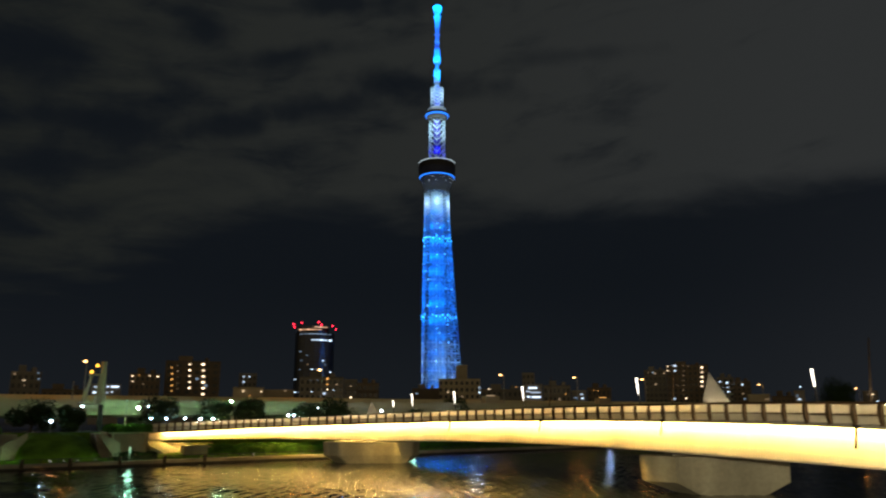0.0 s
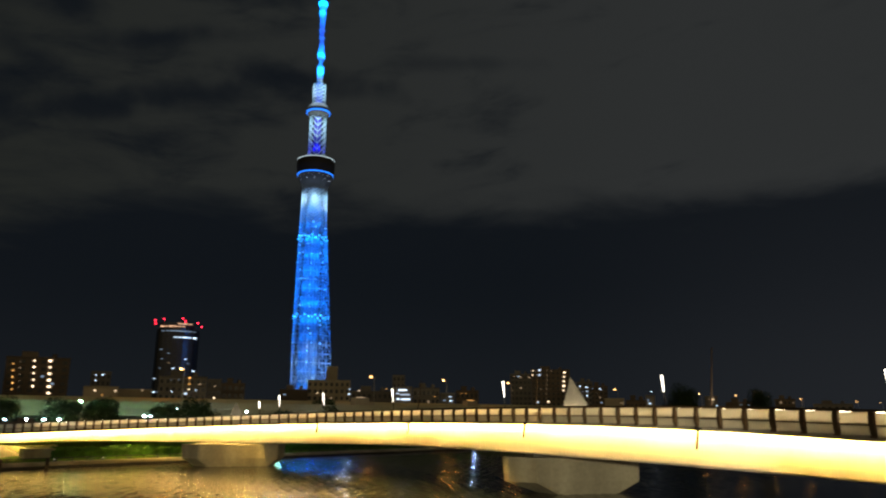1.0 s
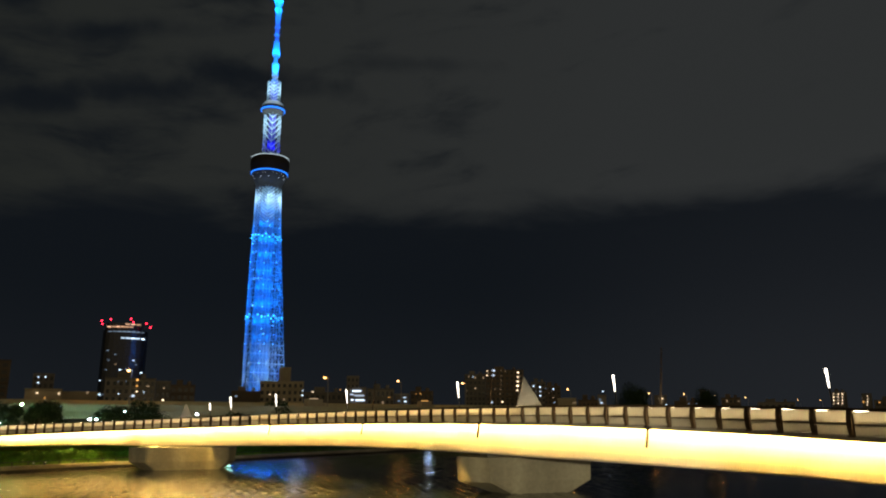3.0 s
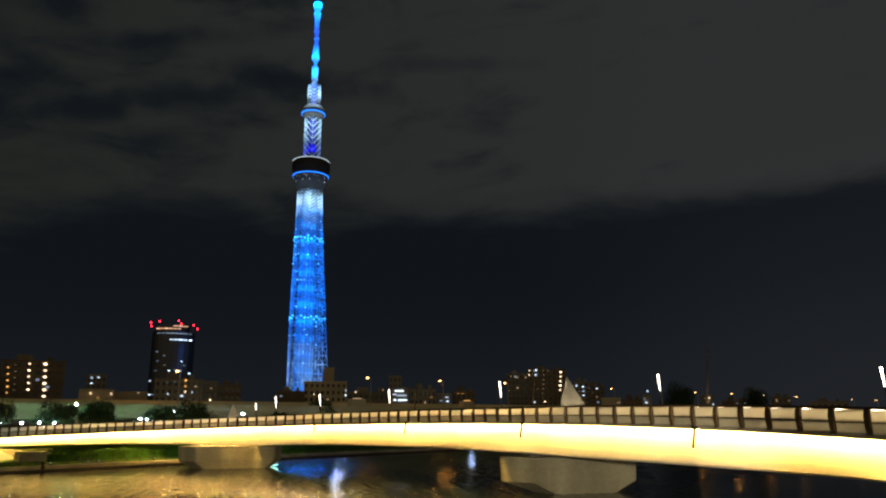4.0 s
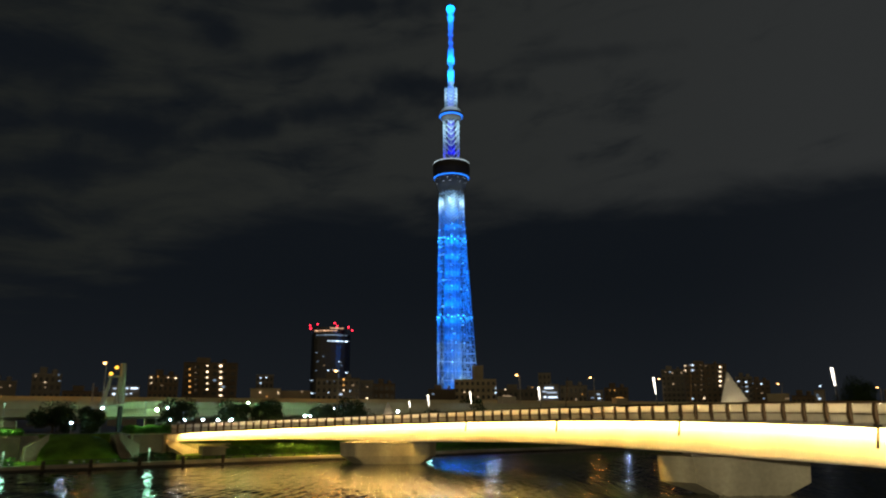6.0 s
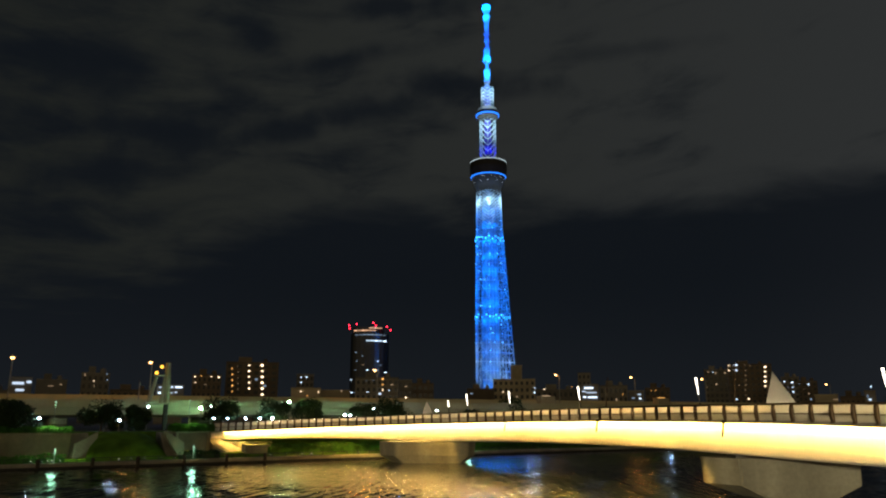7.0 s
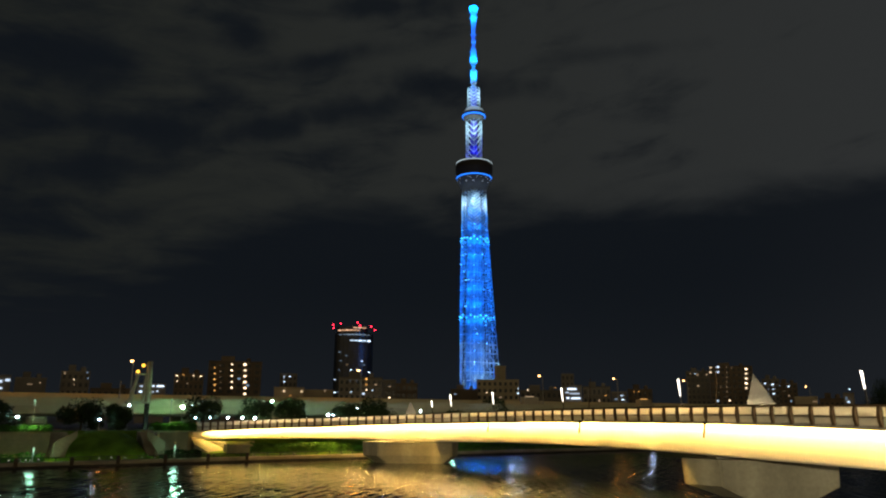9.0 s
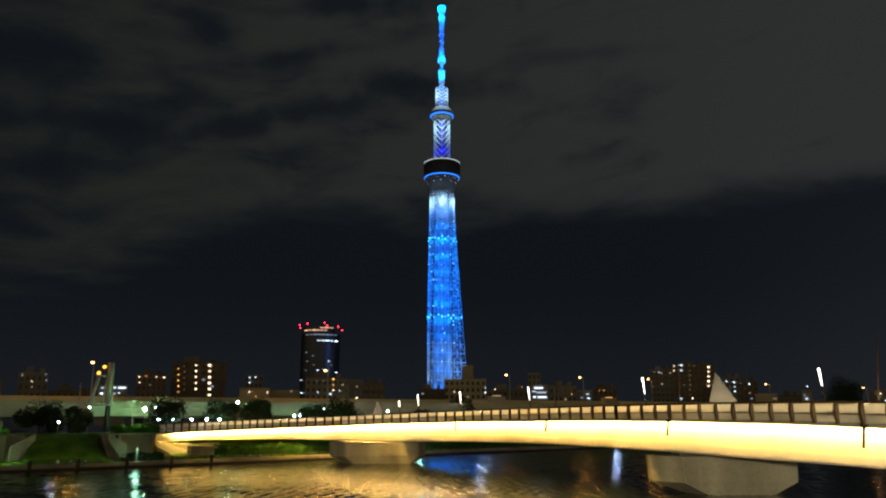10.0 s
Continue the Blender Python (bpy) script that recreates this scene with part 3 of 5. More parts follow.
# drain pipes at the joints of the girder and slim masts over them
for bg, top in ((0.55, 0), (7.58, 3.4), (16.6, 3.5), (29.4, 3.9)):
    s = s_at(bg, -0.68)
    o = out_dir(s)
    bm = bmesh.new()
    e = edge(s) + o * 0.68
    z = deck_z(s)
    tube(bm, e + Vector((0, 0, z + 0.05)), e + Vector((-0.2, 0.0, z - 1.25)), 0.085, n=8)
    box(bm, -0.16, -0.16, z - 0.06, 0.16, 0.16, z + 0.08, Matrix.Translation(e))
    part("drain_pipe", bm, M_BLACK, bridge, "dark drain pipe at a girder joint")
    if top:
        bm = bmesh.new()
        e = edge(s) - o * 0.35
        tube(bm, e + Vector((0, 0, z)), e + Vector((0.13 * top, 0, z + top + 1.2)), 0.075, 0.04, 8)
        lathe(bm, [(0.16, z), (0.16, z + 0.25), (0.08, z + 0.3)], 10, Matrix.Translation(e))
        mast = link("slim_mast", bm, M_POST)
        tagged(mast, "slim dark unlit steel mast standing on the bridge deck", "mast", "masts on the bridge")


def bridge_lamp(bg):
    s = s_at(bg, None)
    base = edge(s) - out_dir(s) * (wide(s) - 0.8) + Vector((0, 0, deck_z(s)))
    t = thing("bridge_lamp", "slender glowing conical lamp leaning on a dark pole", "street lamp", Matrix.Translation(base), "glowing lamps along the bridge")
    lean = Vector((-0.09, -0.02, 1)).normalized()
    bm = bmesh.new()
    lathe(bm, [(0.16, 0), (0.16, 0.12), (0.09, 0.2)], 10)
    tube(bm, (0, 0, 0.1), lean * 2.7, 0.08, 0.06, 10)
    part("pole", bm, M_STEEL, t, "dark steel pole")
    bm = bmesh.new()
    top = 3.7 if bg < -3 else 4.5 if bg < 20 else 4.1
    tube(bm, lean * (top - 1.9), lean * top, 0.02, 0.09, 12)
    part("lamp_cone", bm, G_LAMP, t, "glowing frosted lamp cone")
    bm = bmesh.new()
    tube(bm, lean * top, lean * (top + 0.06), 0.10, 0.07, 12)
    part("cap", bm, M_STEEL, t, "dark lamp cap")


for bg in (-3.75, -2.25, 1.05, 6.45, 15.2, 27.3, 42.0):
    bridge_lamp(bg)


def sail(bg, inset, w, h, lead):
    s = s_at(bg, inset)
    o = out_dir(s)
    base = edge(s) - o * inset + Vector((0, 0, deck_z(s)))
    view = Vector((base.x, base.y, 0)).normalized()
    right = Vector((view.y, -view.x, 0))
    bm = bmesh.new()
    pts = [-right * w * 0.42, right * w * 0.58, right * w * 0.15 + view * w * 0.8]
    tip = -right * w * lead + view * 0.3 + Vector((0, 0, h))
    lo = [bm.verts.new(p) for p in pts]
    hi = [bm.verts.new(tip + p * 0.015) for p in pts]
    for k in range(3):
        bm.faces.new((lo[k], lo[(k + 1) % 3], hi[(k + 1) % 3], hi[k]))
    bm.faces.new(lo[::-1])
    bm.faces.new(hi)
    bmesh.ops.bevel(bm, geom=[e for e in bm.edges if e.calc_length() > 1.0], offset=0.05, segments=2, affect="EDGES")
    ob = link("sail_monument", bm, M_SAIL)
    ob.matrix_basis = Matrix.Translation(base)
    tagged(ob, "pale grey pointed sail-shaped monument standing on the bridge", "monument", "sail monuments")


sail(20.55, 5.0, 3.7, 4.15, 0.11)
sail(-5.6, 5.0, 3.4, 3.6, 0.0)

# warm lanterns low on the deck behind the railing
for s in [3.3 + 4.0 * k for k in range(35)]:
    if 50 < s < 98:
        continue
    o = out_dir(s)
    base = edge(s) - o * 1.3 + Vector((0, 0, deck_z(s)))
    t = thing("deck_lantern", "low warm glowing lantern on the bridge deck", "lantern", Matrix.Translation(base), "deck lanterns")
    bm = bmesh.new()
    lathe(bm, [(0.07, 0), (0.07, 0.72), (0.12, 0.74)], 10)
    part("stem", bm, M_STEEL, t, "dark steel stem")
    bm = bmesh.new()
    lathe(bm, [(0.11, 0.741), (0.13, 0.98), (0.10, 1.05)], 10)
    part("lantern_glass", bm, G_DECKDIM, t, "warm glowing lantern glass")

# unseen floodlights added on the near promenade to brighten the near and far piers
fl = thing("pier_floodlight", "grey floodlight on a short stand, added out of view on the near promenade", "floodlight", pose(14.0, 7.0, 4.9))
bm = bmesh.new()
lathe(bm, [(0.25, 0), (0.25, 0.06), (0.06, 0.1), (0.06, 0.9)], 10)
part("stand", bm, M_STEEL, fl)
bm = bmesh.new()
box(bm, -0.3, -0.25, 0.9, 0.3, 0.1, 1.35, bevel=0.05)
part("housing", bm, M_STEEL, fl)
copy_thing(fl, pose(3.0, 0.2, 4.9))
lamp("added_pier_beam", (2.9, 0.65, 6.05), (1.0, 0.86, 0.58), 52000, 0.3, "SPOT", (-10.1, 107, 1.4), 13, 0.6)
lamp("added_pier_beam", (14.05, 7.4, 6.05), (1.0, 0.88, 0.60), 42000, 0.3, "SPOT", (26, 66, 2.0), 22, 0.7)

# ---------------------------------------------------------------- the lattice tower
TX, TY, TZ = -9.0, 1000.0, 4.3
tower = thing("lattice_tower", "tall white steel lattice broadcasting tower lit blue and white", "tower", pose(TX, TY, TZ))


def tower_r(z, a):
    """Triangle at the foot, circle at 300 m; a vertex points along +x."""
    k = min(1, z / 300)
    circ = 24.0 + (17.6 - 24.0) * min(1, z / 310)
    tri_in = 19.6
    b = (a + math.pi / 3) % (2 * math.pi / 3) - math.pi / 3
    tri = min(tri_in / max(0.2, math.cos(math.pi / 3 - abs(b))), 37.0)
    return tri * (1 - k) ** 1.3 + circ * (1 - (1 - k) ** 1.3)


def lattice(bm, levels, n, radius, r_pipe, diag=True, ring=True, axial=True):
    pts = [[Vector((radius(z, 2 * math.pi * k / n) * math.cos(2 * math.pi * k / n), radius(z, 2 * math.pi * k / n) * math.sin(2 * math.pi * k / n), z)) for k in range(n)] for z in levels]
    for i in range(len(levels) - 1):
        for k in range(n):
            if axial:
                tube(bm, pts[i][k], pts[i + 1][k], r_pipe * 0.85, n=5, caps=False)
            if ring:
                tube(bm, pts[i + 1][k], pts[i + 1][(k + 1) % n], r_pipe * 1.3, n=4, caps=False)
            if diag:
                if (k + i) % 2:
                    tube(bm, pts[i][k], pts[i + 1][(k + 1) % n], r_pipe * 0.7, n=4, caps=False)
                else:
                    tube(bm, pts[i][(k + 1) % n], pts[i + 1][k], r_pipe * 0.7, n=4, caps=False)


def chevrons(bm, z0, z1, n, radius, sectors, r_pipe, rise):
    """Slanting bars round a cylinder that meet in upright and hanging points, cut off at both ends."""
    cut = 6
    rad = radius if callable(radius) else lambda z, a: radius
    for i in range(-int(rise / (z1 - z0) * n) - 1, n):
        za = z0 + (z1 - z0) * i / n
        for k in range(sectors):
            a0, a1 = [-math.pi / 2 + 2 * math.pi * (k + q) / sectors for q in (0, 1)]
            if k % 2:
                a0, a1 = a1, a0
            for j in range(cut):
                (aa, zc), (ab, zd) = [(a0 + (a1 - a0) * f / cut, za + rise * f / cut) for f in (j, j + 1)]
                if zc >= z0 and zd <= z1:
                    ra, rb = rad(zc, aa), rad(zd, ab)
                    tube(bm, (ra * math.cos(aa), ra * math.sin(aa), zc), (rb * math.cos(ab), rb * math.sin(ab), zd), r_pipe, n=5)
    for k in range(sectors * 2):
        a = -math.pi / 2 + math.pi * k / sectors
        ra, rb = rad(z0, a), rad(z1, a)
        tube(bm, (ra * math.cos(a), ra * math.sin(a), z0), (rb * math.cos(a), rb * math.sin(a), z1), r_pipe * 0.45, n=5)


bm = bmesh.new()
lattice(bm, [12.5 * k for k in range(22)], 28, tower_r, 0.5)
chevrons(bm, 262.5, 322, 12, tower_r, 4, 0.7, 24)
part("outer_lattice", bm, M_TOWER, tower, "tubular steel lattice with blue lighting mixed into its colour")
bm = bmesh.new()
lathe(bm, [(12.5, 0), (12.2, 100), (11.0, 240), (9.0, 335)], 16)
part("core_shaft", bm, M_UCORE, tower, "round core shaft toned dark blue to suit its lighting", smooth=True)
bm = bmesh.new()
lathe(bm, [(17.5, 321), (18.8, 328), (22.4, 336), (24.6, 341.5), (26.2, 346.5), (27.4, 356.5), (27.0, 365), (25.5, 366)], 40)
part("lower_deck", bm, M_DECKSHELL, tower, "dark glazed lower observation deck")
bm = bmesh.new()
lathe(bm, [(24.6, 342.9), (25.7, 343.3), (26.0, 344.5), (25.5, 344.7)], 40)
part("deck_light_ring", bm, G_RING, tower, "blue glowing deck ring")
bm = bmesh.new()
lathe(bm, [(26.2, 365.7), (27.0, 365.75), (26.9, 366.4), (26.0, 366.45)], 40)
part("roof_light_ring", bm, G_WHITE, tower, "white glowing roof ring")
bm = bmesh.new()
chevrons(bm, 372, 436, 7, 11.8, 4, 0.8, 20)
part("upper_lattice", bm, M_TOWER, tower, "tubular steel lattice with blue lighting mixed into its colour")
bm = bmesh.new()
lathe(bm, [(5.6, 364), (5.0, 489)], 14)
part("upper_core", bm, M_DCORE, tower, "upper core shaft with its blue lighting put into the colour", smooth=True)
bm = bmesh.new()
lathe(bm, [(12.5, 435), (15, 438), (16.8, 442), (17.0, 446), (13.6, 452), (10.6, 454)], 36)
part("upper_deck", bm, M_DECKSHELL, tower, "dark glazed upper observation deck")
bm = bmesh.new()
lathe(bm, [(16.7, 446.4), (16.9, 446.9), (14.0, 452.6), (10.8, 454.6)], 36)
part("gallery_roof", bm, M_HOUSEPALE, tower, "pale sloping roof of the upper deck")
for k in range(15):
    a = radians(-170 + 160 * k / 14 + 3 * math.sin(5.1 * k))
    zz, rr = ((339.4, 23.4), (334.6, 21.7), (340.6, 23.9))[k % 3]
    bm = bmesh.new()
    box(bm, rr - 0.5, -0.5, zz - 0.35, rr + 0.35, 0.5, zz + 0.35, Matrix.Rotation(a, 4, "Z"), bevel=0.1)
    part("deck_lamp", bm, G_DECKSPOT, tower, "small white deck lamp")
bm = bmesh.new()
lathe(bm, [(16.5, 440.6), (17.3, 441.0), (17.4, 442.6), (16.8, 442.9)], 36)
part("gallery_light_ring", bm, G_RING, tower, "blue glowing gallery ring")
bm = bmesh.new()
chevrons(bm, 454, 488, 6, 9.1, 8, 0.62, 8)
part("gain_tower_lattice", bm, M_TOWER, tower, "tubular steel lattice with blue lighting mixed into its colour")
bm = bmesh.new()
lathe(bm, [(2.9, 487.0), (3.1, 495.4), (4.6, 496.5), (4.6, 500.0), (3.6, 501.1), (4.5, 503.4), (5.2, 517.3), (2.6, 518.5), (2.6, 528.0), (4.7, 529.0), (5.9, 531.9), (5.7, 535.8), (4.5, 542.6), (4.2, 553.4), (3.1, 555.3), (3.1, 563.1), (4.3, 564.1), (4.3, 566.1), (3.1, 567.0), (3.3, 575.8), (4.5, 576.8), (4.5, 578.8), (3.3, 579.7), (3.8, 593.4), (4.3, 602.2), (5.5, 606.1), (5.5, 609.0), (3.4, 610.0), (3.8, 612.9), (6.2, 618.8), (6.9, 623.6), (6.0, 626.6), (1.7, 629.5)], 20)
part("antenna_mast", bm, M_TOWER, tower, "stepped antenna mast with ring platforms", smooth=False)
# rings of small lamps on two levels of the lattice
for zr, nn in ((137.5, 30), (250.0, 26)):
    for k in range(nn):
        a = 2 * math.pi * (k + 0.5) / nn
        bm = bmesh.new()
        r = tower_r(zr, a) + 0.6
        box(bm, r - 0.7, -0.9, zr - 1.0 + 2.2 * math.sin(3.7 * k), r + 0.5, 0.9, zr + 0.5 + 2.2 * math.sin(3.7 * k), Matrix.Rotation(a, 4, "Z"), bevel=0.1)
        part("ring_lamp", bm, G_RINGLAMP, tower, "cyan glowing ring lamp")
rnd = random.Random(11)
for k in range(60):
    z = 12.5 * rnd.randint(8, 22) + 1.0 if k < 46 else 75 + 15 * (k - 46)
    a = radians(rnd.uniform(-165, -15)) if k < 46 else radians(rnd.uniform(-93, -87))
    r = tower_r(z, a) + 0.5
    bm = bmesh.new()
    box(bm, r - 0.4, -0.45, z - 0.4, r + 0.4, 0.45, z + 0.4, Matrix.Rotation(a, 4, "Z"), bevel=0.1)
    part("spark_lamp", bm, G_SPARK, tower, "small bright lattice lamp")
BL, SK, CY, WH = (0.0, 0.15, 1.0), (0.0, 0.27, 1.0), (0.0, 0.25, 1.0), (0.74, 0.97, 1.0)
for k in range(13):
    z = 18 + 23 * k
    for a in (-35, -90, -145):
        for dr, c, w in ((-4.8, SK, 20000), (14.0, BL, 17000)):
            r = tower_r(z, radians(a)) + dr
            lamp("tower_floodlight", (TX + r * math.cos(radians(a)), TY + r * math.sin(radians(a)), TZ + z), c, w if 130 < z < 270 else w * 0.5 if z > 50 else w * 0.3, 2.0)
for z in (14, 34, 54, 74, 94):
    for a in (-172, -145, -118, -90, -62, -35, -8):
        r = tower_r(z, radians(a)) + 4.5
        lamp("lattice_uplight", (TX + r * math.cos(radians(a)), TY + r * math.sin(radians(a)), TZ + z), WH, 2600 if z < 80 else 1500, 0.6)
for a in (-30, -90, -150):
    ca, sa = math.cos(radians(a)), math.sin(radians(a))
    lamp("tower_floodlight", (TX + 23.5 * ca, TY + 23.5 * sa, TZ + 305), WH, 36000, 1.0)
    lamp("tower_floodlight", (TX + 24 * ca, TY + 24 * sa, TZ + 420), WH, 46000, 1.0)
    lamp("tower_floodlight", (TX + 8.6 * ca, TY + 8.6 * sa, TZ + 384), (0.01, 0.0, 1.0), 6500, 1.0)
    lamp("tower_floodlight", (TX + 19 * ca, TY + 19 * sa, TZ + 474), WH, 30000, 1.0)
    for z, c, w in ((508, CY, 40000), (535, CY, 36000), (548, BL, 10000), (569, BL, 6000), (589, BL, 8000), (605, CY, 24000), (622, CY, 48000)):
        lamp("antenna_floodlight", (TX + 11 * ca, TY + 11 * sa, TZ + z), c, w, 0.6)


# ---------------------------------------------------------------- the elevated road behind the far bank
def road_z(u):
    return 9.25 + 0.004 * max(0, u)


elevated = thing("elevated_road", "long pale concrete elevated road with solid barriers on columns", "viaduct", kind="structure")
UU = [-420 + 20 * k for k in range(90)]


def along(prof):
    bm = bmesh.new()
    rings = [[bm.verts.new(uv(u, v, road_z(u) + dz)) for v, dz in prof] for u in UU]
    n = len(prof)
    for a, b in zip(rings, rings[1:]):
        for k in range(n):
            bm.faces.new((a[k], a[(k + 1) % n], b[(k + 1) % n], b[k]))
    bm.faces.new(rings[0][::-1])
    bm.faces.new(rings[-1])
    return bm


part("barrier", along([(134.5, -1.0), (134.5, 0.0), (134.75, 0.0), (134.75, -1.0)]), M_VIADUCT, elevated, "pale solid concrete barrier")
part("rear_barrier", along([(151.5, -1.0), (151.5, 1.15), (151.8, 1.15), (151.8, -1.0)]), M_VIADUCT, elevated, "tall pale rear noise barrier")
part("road_girder", along([(134.3, -1.0), (152, -1.0), (152, -1.4), (149, -3.0), (137, -3.0), (134.6, -2.6), (134.3, -1.3)]), M_VIADUCT, elevated, "pale steel road girder")
for k in range(-3, 22):
    u = 12 + 26 * k
    bm = bmesh.new()
    m = bank_pose(u, 143, 0)
    box(bm, -1.3, -1.4, 4.2, 1.3, 1.4, road_z(u) - 4.4, m, bevel=0.2)
    box(bm, -1.5, -6.5, road_z(u) - 4.4, 1.5, 6.5, road_z(u) - 3.0, m, bevel=0.3)
    part("column", bm, M_CONC, elevated, "concrete T-headed column")


def road_lamp(bg, z, v=141.0):
    d = Vector((math.sin(radians(bg)), math.cos(radians(bg)), 0))
    r = v / d.dot(V)
    u = (d * r).dot(U)
    zb = road_z(u) - 1.0
    t = thing("road_lamp", "orange sodium road lamp on a tall tapered steel pole", "street lamp", Matrix.Translation(uv(u, v, zb)), "sodium lamps of the elevated road")
    h = z - zb
    bm = bmesh.new()
    lathe(bm, [(0.2, 0), (0.2, 0.4), (0.12, 0.45)], 8)
    tube(bm, (0, 0, 0.4), (0, 0, h - 0.3), 0.13, 0.08, 8)
    tube(bm, (0, 0, h - 0.32), V * 1.4 + Vector((0, 0, h)), 0.06, 0.05, 6)
    part("pole", bm, M_POLE, t, "tapered steel pole")
    bm = bmesh.new()
    box(bm, -0.3, 0.6, h - 0.02, 0.3, 1.9, h + 0.14, Matrix.Rotation(math.atan2(U.y, U.x), 4, "Z"), bevel=0.05)
    part("lamp_head", bm, M_STEEL, t, "flat lamp head")
    bm = bmesh.new()
    lathe(bm, [(0.05, -0.34), (0.22, -0.28), (0.32, -0.1), (0.28, 0.0)], 10, Matrix.Translation(V * 1.25 + Vector((0, 0, h - 0.03))))
    part("lamp_glass", bm, G_SODIUM, t, "glowing orange lamp glass")
    lamp("sodium_light", uv(u, v + 1.25, zb + h - 0.45), (1.0, 0.40, 0.07), 600 if bg < 0 else 260, 0.3)


M_POLE = mat("lamp_pole_paint", (0.35, 0.33, 0.30), 0.5, metal=0.4, var=0.2, scale=2, fine=10)
for bg, z in ((-35.2, 16.3), (-26.3, 16.4), (-9.5, 16.6), (4.8, 17.3), (10.5, 17.5), (15.6, 17.9), (23.75, 18.0), (29.8, 18.4), (32.3, 18.9), (34.4, 19.0), (36.5, 19.3), (38.3, 19.3), (39.9, 20.0), (41.3, 20.6), (44.7, 23.0)):
    road_lamp(bg, z)

# ---------------------------------------------------------------- park lamps
def park_lamp(u, v, z, green=False, size=0.26, base=4.3, dim=False):
    t = thing("park_lamp", "white globe park lamp on a slim grey post", "lamp post", Matrix.Translation(uv(u, v, base)), "park lamps")
    h = z - base
    bm = bmesh.new()
    lathe(bm, [(0.10, 0), (0.10, 0.25), (0.055, 0.3), (0.045, h - size), (0.12, h - size + 0.04)], 8)
    part("post", bm, M_POLE, t, "slim grey post")
    bm = bmesh.new()
    bmesh.ops.create_uvsphere(bm, u_segments=12, v_segments=8, radius=size, matrix=Matrix.Translation((0, 0, h)))
    part("globe", bm, G_DIMGREEN if dim else G_GREEN if green else G_MERC, t, "bright mercury globe", smooth=True)
    bm = bmesh.new()
    lathe(bm, [(size * 0.8, h + size * 0.75), (size * 0.4, h + size * 1.15), (0.03, h + size * 1.3)], 10)
    part("hood", bm, M_STEEL, t, "dark lamp hood")


for u, v, z, g, size in ((8.1, 120, 6.2, 0, 0.28), (18.9, 120.5, 5.9, 0, 0.2), (23.9, 126, 8.1, 0, 0.24), (32.6, 127, 7.9, 1, 0.42), (34.3, 127, 8.2, 0, 0.2), (27.2, 112.4, 8.8, 1, 0.24), (33.2, 121, 6.2, 0, 0.18), (35.5, 121, 6.2, 0, 0.18), (36.2, 121, 5.3, 0, 0.22), (38.8, 122, 6.2, 0, 0.26),
                         (41.3, 122, 6.2, 0, 0.25), (43.5, 122, 6.2, 0, 0.28), (44.2, 122, 5.3, 0, 0.22), (52.6, 125, 8.2, 0, 0.25), (61.0, 126, 7.8, 1, 0.26), (64.6, 125, 8.1, 0, 0.22)):
    park_lamp(u, v, z, bool(g), size * 0.5, dim=v < 113)
for u, v, z, g, size in ((57.1, 122, 6.8, 0, 0.16), (58.2, 122, 6.8, 0, 0.16), (78.2, 124, 7.7, 0, 0.18), (79.3, 122, 6.6, 0, 0.16), (104, 126, 7.6, 0, 0.18), (9.4, 112.6, 8.4, 1, 0.16), (47.2, 124, 9.1, 1, 0.15)):
    park_lamp(u, v, z, bool(g), size * 0.85, dim=v < 113)

for u, v, z in ((9.4, 112.6, 8.4), (27.2, 112.4, 8.8)):
    lamp("park_light", uv(u, v - 0.45, z - 0.35), (0.45, 1.0, 0.62), 20, 0.2)
    lamp("park_beam", uv(u, v - 0.9, z - 0.1), (0.62, 1.0, 0.40), 2800, 0.15, "SPOT", uv(u, v - 1.6, 3.0), 75, 0.8)

def terrace_lamp(u, watts):
    """A bollard on the terrace with a shaded lens towards the water."""
    t = thing("terrace_lamp", "short grey bollard lamp with a pale green lens on the terrace", "lamp post", bank_pose(u, 107.0, 0.58), "terrace bollard lamps")
    bm = bmesh.new()
    lathe(bm, [(0.12, 0), (0.12, 0.1), (0.08, 0.14), (0.08, 1.55)], 10)
    part("post", bm, M_POLE, t, "short grey post")
    bm = bmesh.new()
    lathe(bm, [(0.07, 1.55), (0.09, 1.6), (0.09, 1.85), (0.06, 1.9)], 10)
    part("lens", bm, G_DIMGREEN, t, "pale green lens")
    bm = bmesh.new()
    lathe(bm, [(0.13, 1.9), (0.11, 1.96), (0.03, 2.0)], 10)
    part("hood", bm, M_STEEL, t, "dark lamp hood")
    lamp("terrace_light", uv(u, 106.6, 2.2), (0.42, 1.0, 0.66), watts, 0.35)


for u, watts in ((9.5, 75), (26.9, 95), (59.4, 60), (73.9, 110)):
    terrace_lamp(u, watts)
park_lamp(132, 112.0, 3.9, False, 0.12, 1.0)

